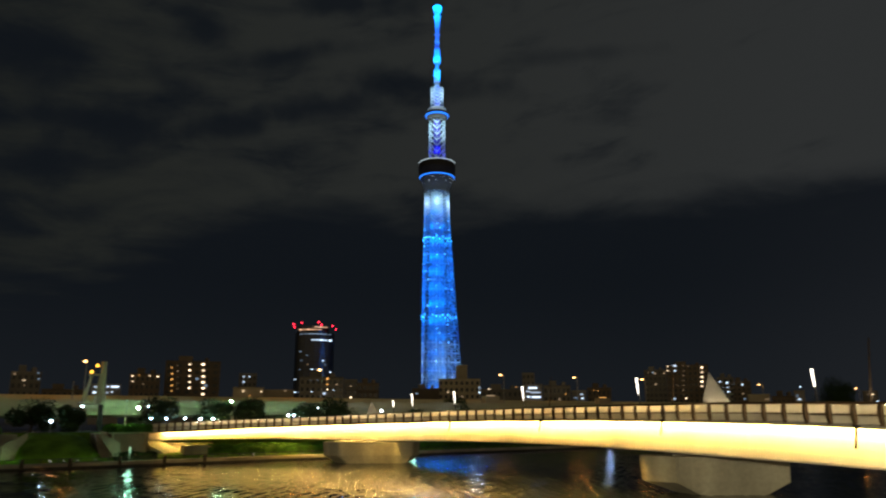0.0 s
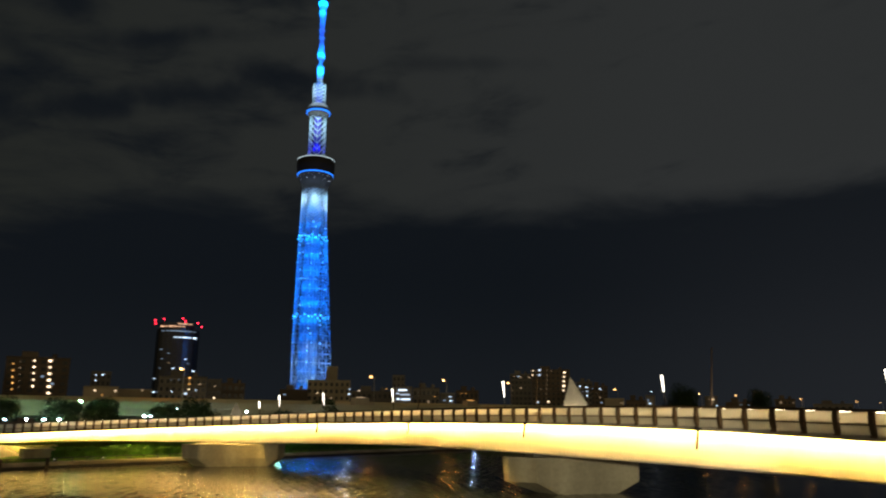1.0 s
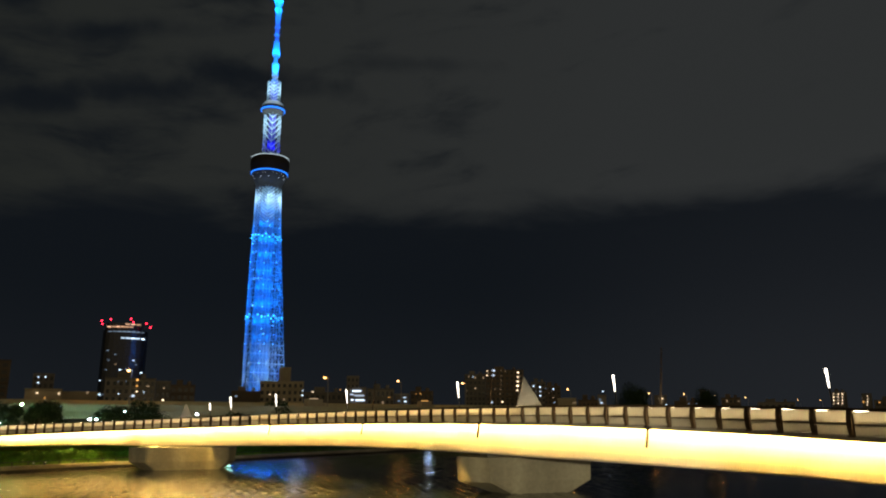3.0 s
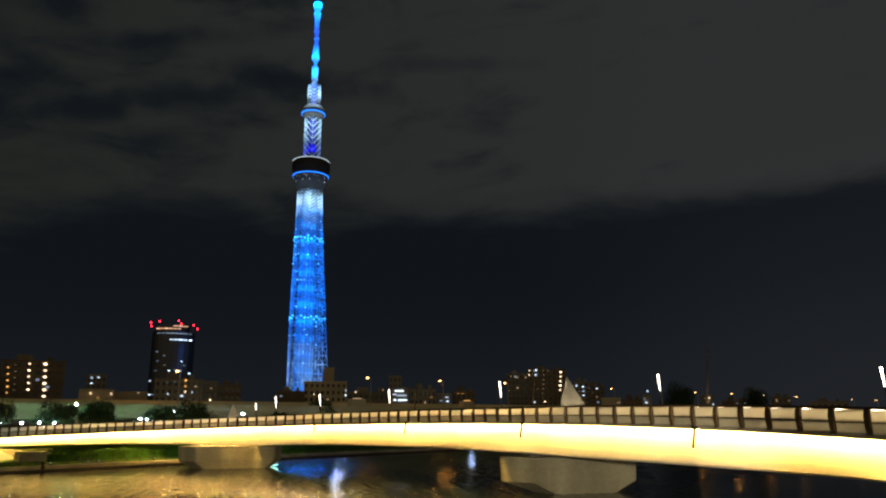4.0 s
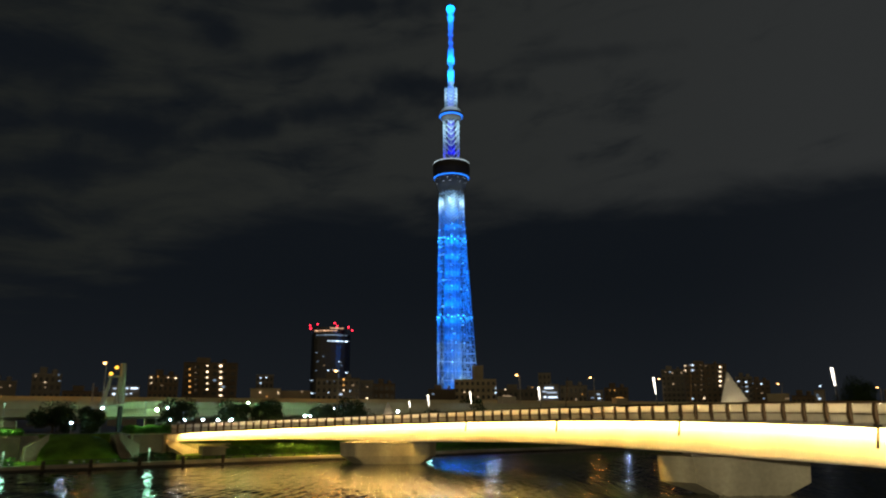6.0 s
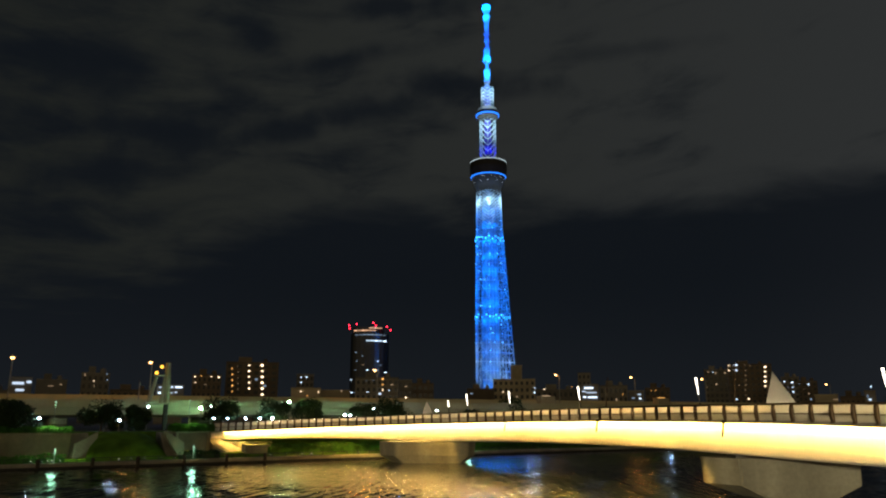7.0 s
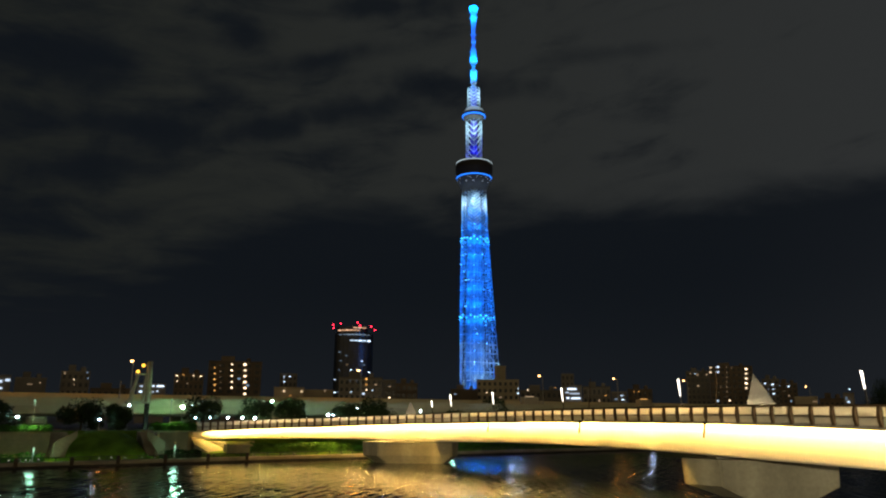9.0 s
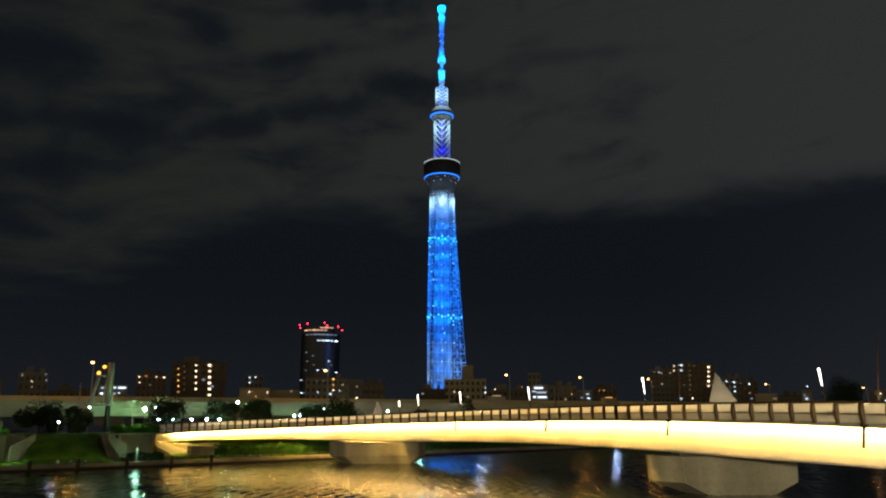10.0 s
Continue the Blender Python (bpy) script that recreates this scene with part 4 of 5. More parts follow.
# ---------------------------------------------------------------- trees
def leaf_cloud(seed, rx, rz, n):
    """Small leaf clumps on the skins of a few uneven lobes, with gaps."""
    rnd = random.Random(seed)
    lobes = [(Vector((rnd.uniform(-0.55, 0.55) * rx, rnd.uniform(-0.55, 0.55) * rx, rnd.uniform(-0.5, 0.55) * rz)), rnd.uniform(0.32, 0.6)) for _ in range(11)]
    verts, faces = [], []
    for i in range(n):
        c, k = rnd.choice(lobes)
        d = Vector((rnd.gauss(0, 1), rnd.gauss(0, 1), rnd.gauss(0, 1))).normalized()
        p = c + Vector((d.x * rx, d.y * rx, d.z * rz)) * k * rnd.uniform(0.65, 1.08)
        a = Vector((rnd.gauss(0, 1), rnd.gauss(0, 1), rnd.gauss(0, 0.6))).normalized()
        b = a.cross(d + Vector((0.01, 0, 0))).normalized()
        l = rnd.uniform(0.10, 0.24)
        q = len(verts)
        verts += [p - a * l, p + b * l * 0.5 - d * 0.02, p + a * l, p - b * l * 0.5 - d * 0.02]
        faces.append((q, q + 1, q + 2, q + 3))
    me = bpy.data.meshes.new("crown")
    me.from_pydata([tuple(v) for v in verts], [], faces)
    me.materials.append(M_LEAF)
    return me


def tree(u, v, zmid, w, h, seed, base=4.3):
    t = thing("tree", "small dark green broadleaf park tree with an uneven crown", "tree", Matrix.Translation(uv(u, v, base)), "park trees")
    rnd = random.Random(seed)
    mid = zmid - base
    bm = bmesh.new()
    tube(bm, (0, 0, 0), (0.1, 0.05, mid * 0.55), 0.17, 0.11, 8)
    for k in range(6):
        a = 2 * math.pi * k / 6 + rnd.uniform(-0.4, 0.4)
        e = Vector((math.cos(a) * w * 0.3, math.sin(a) * w * 0.3, mid + rnd.uniform(-0.4, 1.2)))
        tube(bm, (0.08, 0.04, mid * rnd.uniform(0.4, 0.55)), e, 0.08, 0.025, 6)
    part("trunk", bm, M_BARK, t, "brown forked trunk")
    ob = new("crown", leaf_cloud(seed, w * 0.5, h * 0.5, 6500))
    ob.parent = t
    ob.location = (0, 0, mid)


for u, v, zm, w, h, sd in ((5.2, 121, 7.0, 6.6, 4.6, 1), (16.6, 122, 7.1, 6.2, 4.8, 2), (22.0, 123, 6.6, 4.4, 3.4, 3), (35.0, 123, 7.4, 6.2, 4.9, 4), (44.7, 124, 7.2, 6.4, 4.6, 5), (50.4, 123, 7.5, 6.4, 5.0, 6), (61.4, 123, 7.4, 7.6, 4.2, 7), (67.9, 123, 7.7, 7.4, 5.2, 8), (-6.0, 123, 7.0, 7.0, 4.8, 9), (86, 124, 6.6, 5.0, 3.2, 11)):
    tree(u, v, zm - 0.5, w, h + 1.2, sd)


# ---------------------------------------------------------------- terrace works below the park
def leafy(name, label, boxes, n, seed, material, category="hedge"):
    """A clipped or loose bed of leaves over a dark twig body."""
    rnd = random.Random(seed)
    verts, faces = [], []
    for (u0, v0, z0, u1, v1, z1) in boxes:
        for i in range(n):
            p = uv(rnd.uniform(u0, u1), rnd.uniform(v0, v1), 0)
            f = rnd.random()
            p.z = z1 + 0.22 * math.sin(p.x * 1.9) * math.sin(p.y * 1.3 + 1) + rnd.gauss(0, 0.09) if f < 0.5 else rnd.uniform(z0, z1)
            if f >= 0.5:
                p = p + V * (v0 - p.dot(V) + rnd.gauss(0, 0.08))
            a = Vector((rnd.gauss(0, 1), rnd.gauss(0, 1), rnd.gauss(0, 0.7))).normalized()
            b = a.orthogonal().normalized()
            l = rnd.uniform(0.08, 0.2)
            q = len(verts)
            verts += [p - a * l, p + b * l * 0.5, p + a * l, p - b * l * 0.5]
            faces.append((q, q + 1, q + 2, q + 3))
    t = thing(name, label, category)
    me = bpy.data.meshes.new("leaves")
    me.from_pydata([tuple(p) for p in verts], [], faces)
    me.materials.append(material)
    ob = new("leaves", me)
    ob.parent = t
    bm = bmesh.new()
    for (u0, v0, z0, u1, v1, z1) in boxes:
        m = bank_pose(0, 0)
        box(bm, u0 + 0.1, v0 + 0.1, z0, u1 - 0.1, v1 - 0.1, z1 - 0.25, m, bevel=0.08)
    part("twig_body", bm, material, t)
    return t


def wall_run(name, label, u0, u1, v0, v1, z0, z1, material):
    bm = bmesh.new()
    m = bank_pose(0, 0)
    box(bm, u0, v0, z0, u1, v1, z1, m, bevel=0.06)
    box(bm, u0 - 0.05, v0 - 0.08, z1, u1 + 0.05, v1 + 0.05, z1 + 0.15, m, bevel=0.04)
    return tagged(link(name, bm, material), label, "wall", kind="structure")


# brown retaining wall with a hedge on it
wall_run("retaining_wall_1", "dark brown tiled retaining wall below the park", -60, 11.6, 111.0, 119, 0.5, 4.2, M_WALL)
leafy("hedge", "bright green clipped hedge on the retaining wall", [(3.0, 111.1, 4.3, 11.8, 113.0, 4.95), (-30, 111.4, 4.3, 2.6, 113.0, 4.75)], 1500, 21, M_HEDGE)
leafy("hedge", "low green hedge along the terrace", [(-30, 108.6, 0.5, 11.0, 109.8, 1.5)], 2600, 22, M_HEDGE)
# stair wings on both sides of the grass mound
for a, b, ends in ((11.9, 14.6, 1), (26.0, 23.4, -1)):
    bm = bmesh.new()
    m = bank_pose(0, 0)
    pts = [(a, 1.2), (a, 2.9), (b, 4.5), (b, 3.7), (a + ends * 0.8, 1.2)]
    lo = [bm.verts.new(m @ Vector((x, 108.9, z))) for x, z in pts]
    hi = [bm.verts.new(m @ Vector((x, 109.6, z))) for x, z in pts]
    for k in range(5):
        bm.faces.new((lo[k], lo[(k + 1) % 5], hi[(k + 1) % 5], hi[k]))
    bm.faces.new(lo)
    bm.faces.new(hi[::-1])
    bmesh.ops.recalc_face_normals(bm, faces=bm.faces[:])
    tagged(link("stair_wing", bm, M_CONC), "pale sloping concrete stair wing beside the mound", "wall", "stair wings")
# steps behind each wing
for u0, u1 in ((11.7, 14.2), (23.9, 26.2)):
    t = thing("staircase", "concrete steps up from the terrace to the park", "stairs", group="bank stairs")
    for k in range(20):
        bm = bmesh.new()
        box(bm, u0, 109.7 + 0.3 * k, 0.55, u1, 118, 0.75 + 0.18 * k, bank_pose(0, 0), bevel=0.015)
        part("step", bm, M_QUAY, t)
# grass mound
bm = bmesh.new()
NU, NV = 40, 14
grid = []
for i in range(NU + 1):
    row = []
    for j in range(NV + 1):
        a, c = -1 + 2 * i / NU, j / NV
        hgt = 3.7 * max(0, 1 - abs(a) ** 2.6) ** 0.5 * (0.18 + 0.82 * min(1, c * 1.8) ** 0.7)
        p = uv(18.8 + a * 5.4, 109.2 + c * 9, 0.62 + hgt)
        p.z += 0.12 * noise.noise(p * 0.6) * (1 - abs(a))
        row.append(bm.verts.new(p))
    grid.append(row)
for i in range(NU):
    for j in range(NV):
        bm.faces.new((grid[i][j], grid[i + 1][j], grid[i + 1][j + 1], grid[i][j + 1]))
for i in range(NU):
    lo0, lo1 = bm.verts.new(grid[i][0].co - Vector((0, 0, 1.2))), bm.verts.new(grid[i + 1][0].co - Vector((0, 0, 1.2)))
    bm.faces.new((lo0, lo1, grid[i + 1][0], grid[i][0]))
tagged(link("grass_mound", bm, M_GRASS, True), "rounded green grass mound between the bank stairs", "mound", kind="structure")
# brown hut wall with an overgrown roof
t = thing("planted_shelter", "brown walled riverside shelter under an overgrown green roof", "shelter", bank_pose(27.7, 110.4, 0.6))
bm = bmesh.new()
box(bm, -2.2, 0.4, 0, 2.0, 4.0, 3.6, bevel=0.08)
part("wall", bm, M_WALL, t, "dark brown wall")
bm = bmesh.new()
box(bm, -3.3, -0.5, 3.6, 2.7, 4.6, 3.85, bevel=0.08)
part("roof", bm, M_CONC, t, "concrete roof slab")
bm = bmesh.new()
box(bm, -2.62, -0.2, 0, -2.3, 0.35, 3.6, bevel=0.05)
part("pillar", bm, M_CONC, t, "pale pillar")
leafy("roof_planting", "bright green shrubs overhanging the shelter roof", [(24.4, 109.6, 4.45, 30.4, 113.6, 5.2)], 4200, 31, M_HEDGE, "shrubs")
leafy("hedge", "dark green shrubs at the foot of the shelter", [(25.4, 108.9, 0.6, 31.2, 110.0, 1.55)], 1200, 32, M_LEAF)
leafy("hedge", "long green hedge on the slope beneath the bridge", [(39.0, 109.8, 0.7, 62, 111.6, 2.25), (62, 109.8, 0.7, 98, 111.6, 1.9), (98, 110.2, 0.7, 140, 111.6, 1.8)], 5200, 33, M_HEDGE)

# fender piles and a low rail along the quay
rail = thing("quay_rail", "low dark steel rail along the quay edge", "railing")
bm = bmesh.new()
m = bank_pose(0, 0)
box(bm, -150, QUAY + 0.35, 1.22, 260, QUAY + 0.47, 1.30, m)
part("top_rail", bm, M_STEEL, rail)
bm = bmesh.new()
box(bm, -150, QUAY + 0.37, 0.96, 260, QUAY + 0.43, 1.01, m)
part("lower_rail", bm, M_STEEL, rail)
bm = bmesh.new()
box(bm, -0.05, -0.05, 0.74, 0.05, 0.05, 1.22)
me_bal = bpy.data.meshes.new("baluster")
bm.to_mesh(me_bal)
bm.free()
me_bal.materials.append(M_STEEL)
for k in range(60):
    ob = new("baluster", me_bal)
    ob.parent = rail
    ob.matrix_basis = bank_pose(-8 + 2.0 * k, QUAY + 0.41)
pile = thing("fender_pile", "dark weathered fender pile against the quay", "pile", bank_pose(13.8, QUAY - 0.18), "fender piles")
bm = bmesh.new()
lathe(bm, [(0.24, 0.2), (0.24, 1.2), (0.18, 1.33), (0.1, 1.37)], 10)
part("pile_body", bm, M_BARK, pile)
bm = bmesh.new()
lathe(bm, [(0.29, 0.95), (0.29, 1.08)], 10)
part("band", bm, M_STEEL, pile, "rusty iron band")
for u in (1.6, 7.6, 19.3, 25.3, 31.1, 36.7):
    copy_thing(pile, bank_pose(u, QUAY - 0.18))
# small footlights on the terrace
fl = thing("footlight", "tiny warm terrace footlight on the ground", "lamp", bank_pose(7.0, 108.2, 0.58), "terrace footlights")
bm = bmesh.new()
lathe(bm, [(0.09, 0), (0.09, 0.25), (0.07, 0.28)], 8)
part("body", bm, M_STEEL, fl)
bm = bmesh.new()
lathe(bm, [(0.05, 0.281), (0.06, 0.34), (0.03, 0.37)], 8)
part("lens", bm, G_FOOT, fl, "small glowing lens")
for u, v in ((8.2, 108.0), (8.9, 108.3), (9.4, 108.1), (10.3, 108.2), (17.4, 108.1), (19.0, 108.3), (20.7, 108.1), (22.9, 108.2), (24.6, 108.2), (26.0, 108.0), (38.5, 107.8), (41.0, 108.3), (43.6, 108.0), (45.2, 108.2), (48.8, 108.1), (53.3, 108.0), (58.5, 108.2), (63.0, 108.1)):
    copy_thing(fl, bank_pose(u, v, 0.58))

# ---------------------------------------------------------------- lit signal pylon beside the road
py = thing("signal_pylon", "pale concrete pylon with leaning legs and orange lamps", "pylon", bank_pose(27.0, 131.5, 4.3))
bm = bmesh.new()
tube(bm, (0.8, 0, 4.5), (0.65, 0, 11.3), 0.56, 0.46, 8)
part("mast", bm, M_CONC, py, "pale tapered mast")
bm = bmesh.new()
box(bm, 0.45, -0.35, 0.0, 1.15, 0.35, 4.2, bevel=0.06)
part("base_column", bm, M_BLACK, py, "dark steel base column")
bm = bmesh.new()
box(bm, -2.7, -0.5, 4.2, 1.3, 0.5, 4.5, bevel=0.06)
part("platform", bm, M_CONC, py, "concrete service platform")
for x, lean in ((-2.0, 0.9), (0.0, 0.3)):
    bm = bmesh.new()
    tube(bm, (x, 0.1, 4.5), (x + lean, 0.1, 8.9), 0.38, 0.24, 8)
    part("leg", bm, M_CONC, py, "leaning leg")
bm = bmesh.new()
box(bm, -1.6, -0.25, 8.9, 0.7, 0.25, 9.2, bevel=0.05)
part("arm", bm, M_CONC, py, "lamp arm")
for x, z in ((-1.2, 9.55), (-0.4, 10.6)):
    bm = bmesh.new()
    lathe(bm, [(0.1, z - 0.3), (0.34, z - 0.1), (0.22, z + 0.15), (0.1, z + 0.25)], 10, Matrix.Translation((x, 0, 0)))
    part("lamp", bm, G_AMBER, py, "amber glowing lamp")

# ---------------------------------------------------------------- the town behind the elevated road
M_HOUSE = mat("house_render", (0.45, 0.38, 0.26), 0.85, var=0.3, scale=0.15, fine=1.2, bump=0.1, rand=0.25)
LIGHTS = {"W": ("lit_window", G_WARMWIN), "w": ("dim_window", G_DIMWARM), "C": ("lit_window", G_COOLWIN), "c": ("dim_window", G_DIMCOOL), "a": ("lit_window", G_AMBERWIN), "S": ("lit_window", G_SHOP), "d": ("window", M_DARKGLASS)}


def pane_mesh(name, w, h, material):
    """A pane set in a shallow rim."""
    bm = bmesh.new()
    if w < 2.6 and name != "window":
        r = min(w, h) * 0.42
        prism(bm, [(-w / 2 + r, -h / 2), (w / 2 - r, -h / 2), (w / 2, -h / 2 + r), (w / 2, h / 2 - r), (w / 2 - r, h / 2), (-w / 2 + r, h / 2), (-w / 2, h / 2 - r), (-w / 2, -h / 2 + r)], -0.06, 0.06, Matrix.Rotation(radians(90), 4, "X"))
    else:
        box(bm, -w / 2, -0.06, -h / 2, w / 2, 0.06, h / 2)
    me = bpy.data.meshes.new(name)
    bm.to_mesh(me)
    bm.free()
    me.materials.append(material)
    return me


def building(name, label, bearing, rng, w, top, dep, turn, material, floors, cols, roof, lights):
    """A block that stands on the ground with its front towards the river: walls, parapet, floor bands, roof house and windows."""
    p = Vector((math.sin(radians(bearing)) * rng, math.cos(radians(bearing)) * rng, 4.3))
    t = thing(name, label, "building", Matrix.Translation(p) @ Matrix.Rotation(-radians(bearing) + radians(turn), 4, "Z"), "town buildings")
    h = top - 4.3
    bm = bmesh.new()
    box(bm, -w / 2, 0, 0, w / 2, dep, h - 0.5)
    part("wall", bm, material, t)
    bm = bmesh.new()
    box(bm, -w / 2 - 0.12, -0.12, h - 0.5, w / 2 + 0.12, dep + 0.12, h, bevel=0.06)
    part("parapet", bm, material, t)
    if roof and w > 8:
        bm = bmesh.new()
        box(bm, -w * 0.28, dep * 0.3, h, -w * 0.02, dep * 0.8, h + 2.2, bevel=0.05)
        part("roof_house", bm, material, t)
        bm = bmesh.new()
        lathe(bm, [(0.9, h), (0.9, h + 1.6), (0.2, h + 1.9)], 12, Matrix.Translation((w * 0.25, dep * 0.5, 0)))
        part("water_tank", bm, material, t)
    if floors:
        fh = (h - 0.6) / floors
        for k in range(1, floors):
            bm = bmesh.new()
            box(bm, -w / 2 - 0.02, -0.28, k * fh - 0.12, w / 2 + 0.02, 0.0, k * fh + 0.12)
            part("floor_band", bm, material, t)
        if cols:
            me = pane_mesh("window", w / cols * 0.5, fh * 0.5, M_DARKGLASS)
            me_lit = pane_mesh("dim_window", w / cols * 0.4, fh * 0.35, random.choice((G_DIMWARM, G_DIMCOOL)))
            for k in range(floors):
                for c in range(cols):
                    lit = random.random() < 0.025
                    ob = new("dim_window" if lit else "window", me_lit if lit else me)
                    ob.parent = t
                    ob.location = (-w / 2 + w / cols * (c + 0.5), -0.02, (k + 0.52) * fh)
    cache = {}
    for x, z, lw, lh, kind in lights:
        lw, lh = (lw * 0.85, lh * 0.65) if kind == "S" else (lw * 0.55, lh * 0.55)
        nm, mt = LIGHTS[kind]
        key = (lw, lh, kind)
        if key not in cache:
            cache[key] = pane_mesh(nm, lw, lh, mt)
        ob = new(nm, cache[key])
        ob.parent = t
        ob.location = (max(-w / 2 + lw / 2, min(w / 2 - lw / 2, x)), -0.32, max(lh / 2 + 0.1, z - 4.3))
    return t


building("apartment_block", "brown tiled apartment block with rows of lit corridor lamps", -19.09, 300, 20.4, 27.8, 14, 0, M_FACADE2, 9, 6, 1,
         [(-7.9, 25.0, 1.15, 1.15, "a"), (-7.7, 22.7, 1.15, 1.15, "a"), (-7.6, 20.5, 1.15, 1.15, "a"), (-7.4, 18.3, 1.15, 1.15, "a"), (-7.3, 16.1, 1.15, 1.15, "a"), (-5.8, 25.9, 0.71, 0.71, "w"), (-5.6, 23.7, 0.71, 0.71, "w"), (-5.5, 21.4, 0.71, 0.71, "w"), (-5.3, 19.2, 0.71, 0.71, "w"), (-5.2, 17.0, 0.71, 0.71, "w"), (-1.4, 26.4, 1.43, 1.19, "W"), (-1.3, 24.1, 1.43, 1.19, "W"), (-1.2, 21.9, 1.43, 1.19, "W"), (-1.0, 19.6, 1.43, 1.19, "W"), (-0.9, 17.3, 1.43, 1.19, "W"), (3.6, 26.5, 2.14, 1.43, "W"), (3.8, 24.2, 2.14, 1.43, "W"), (3.9, 21.9, 2.14, 1.43, "W"), (4.0, 19.6, 2.14, 1.43, "W"), (4.2, 17.3, 2.14, 1.43, "W"), (4.3, 15.0, 2.14, 1.43, "W")])
building("low_building", "low dark shop building with bright white windows", -34.54, 240, 5.6, 17.4, 14, 0, M_FACADE, 3, 0, 1,
         [(-0.6, 15.6, 3.42, 1.14, "S"), (2.1, 16.0, 1.71, 1.14, "S"), (-0.0, 13.7, 2.66, 0.95, "S")])
building("low_building", "dark low building behind the elevated road", -32.67, 300, 9.9, 19.5, 14, 0, M_FACADE, 3, 0, 1,
         [(-0.2, 17.1, 3.33, 0.71, "w"), (3.0, 17.7, 0.95, 0.71, "w")])
building("office_block", "grey rounded office block with few lights", -29.95, 260, 8.2, 20.2, 14, 0, M_FACADE, 6, 5, 1,
         [(-3.2, 19.4, 0.82, 1.65, "w"), (-0.4, 17.5, 0.82, 0.62, "W"), (-0.2, 15.9, 0.62, 0.62, "w"), (3.2, 19.8, 0.82, 1.24, "c"), (3.5, 18.0, 0.62, 1.03, "c")])
building("low_building", "low shop building with bright white window bands", -24.91, 230, 7.8, 15.7, 14, 0, M_FACADE, 2, 0, 1,
         [(-2.6, 14.8, 1.46, 0.73, "S"), (0.5, 14.9, 0.91, 0.73, "S"), (2.4, 14.9, 2.55, 0.73, "S"), (-2.6, 13.2, 1.64, 0.73, "S"), (0.5, 13.2, 0.73, 0.73, "S"), (1.7, 13.4, 0.73, 0.55, "S")])
building("apartment_house", "brown brick apartment house with dim warm lamps", -22.37, 280, 10.1, 21.5, 14, 0, M_FACADE2, 6, 6, 1,
         [(-4.2, 20.6, 0.89, 0.67, "W"), (-2.0, 20.9, 0.67, 0.67, "a"), (1.5, 20.7, 0.89, 0.67, "W"), (4.1, 20.5, 1.11, 0.67, "W"), (-4.0, 18.6, 0.67, 0.67, "W"), (-0.4, 17.8, 1.33, 0.67, "w")])
building("office_block", "small dark office block with four cool lamps", -15.08, 330, 7.5, 25.0, 14, 0, M_FACADE, 7, 4, 1,
         [(-1.9, 23.5, 1.05, 0.78, "C"), (0.6, 23.6, 1.05, 0.78, "C"), (-1.8, 21.3, 1.05, 0.78, "C"), (0.8, 18.1, 1.05, 1.31, "a")])
building("house", "low houses with warm street lit walls", -14.99, 210, 8.2, 14.5, 14, 0, M_HOUSE, 2, 0, 0,
         [(-1.4, 13.4, 0.67, 0.67, "W"), (0.4, 12.2, 0.67, 0.67, "a"), (3.5, 13.3, 0.50, 1.00, "W")])
building("house", "low beige house beside the road", -12.82, 215, 9.1, 14.1, 14, 0, M_HOUSE, 2, 0, 0,
         [(2.1, 13.8, 0.85, 0.85, "w")])
building("office_block", "grey office block with a lit stairwell", -9.51, 260, 15.3, 20.2, 14, 0, M_FACADE, 6, 8, 1,
         [(2.0, 19.6, 1.24, 1.24, "a"), (2.0, 17.6, 1.24, 1.03, "a"), (2.1, 15.8, 0.82, 0.82, "W"), (-3.8, 18.9, 0.62, 0.62, "c"), (-1.4, 19.0, 0.62, 0.62, "c"), (4.3, 15.6, 0.82, 0.82, "C"), (-3.3, 15.0, 0.62, 0.62, "C"), (1.1, 14.4, 1.24, 1.03, "S"), (5.3, 17.6, 1.65, 0.62, "w")])
building("low_building", "dark low building behind the road", -7.27, 300, 5.4, 21.4, 14, 0, M_FACADE, 5, 3, 1,
         [(0.2, 18.6, 1.43, 0.71, "w"), (0.2, 14.1, 1.43, 0.95, "W")])
building("low_building", "dark low building behind the road", -5.90, 320, 9.5, 20.9, 14, 0, M_FACADE2, 5, 4, 1,
         [])
building("stepped_building", "beige stepped building with dark upper windows", 1.28, 380, 21.9, 25.8, 14, 0, M_HOUSE, 6, 8, 0,
         [(10.9, 21.1, 1.20, 1.20, "C"), (10.9, 18.7, 1.51, 1.51, "C"), (-5.7, 19.1, 1.20, 0.90, "W"), (2.1, 22.8, 0.90, 0.60, "d"), (4.4, 22.8, 0.90, 0.60, "d"), (6.8, 22.8, 0.90, 0.60, "d")])
building("stair_tower", "beige plain roof tower of the stepped building", 1.47, 392, 6.1, 33.6, 14, 0, M_HOUSE, 3, 0, 0,
         [])
building("low_building", "dark low building behind the road", -1.35, 360, 13.4, 20.1, 14, 0, M_FACADE2, 4, 0, 1,
         [(-4.5, 17.6, 2.28, 1.14, "c")])
building("low_building", "dark low town block", 4.65, 300, 17.1, 17.5, 14, 0, M_FACADE, 4, 8, 1,
         [(-5.3, 17.5, 1.19, 0.71, "W"), (5.8, 18.4, 0.95, 0.95, "a")])
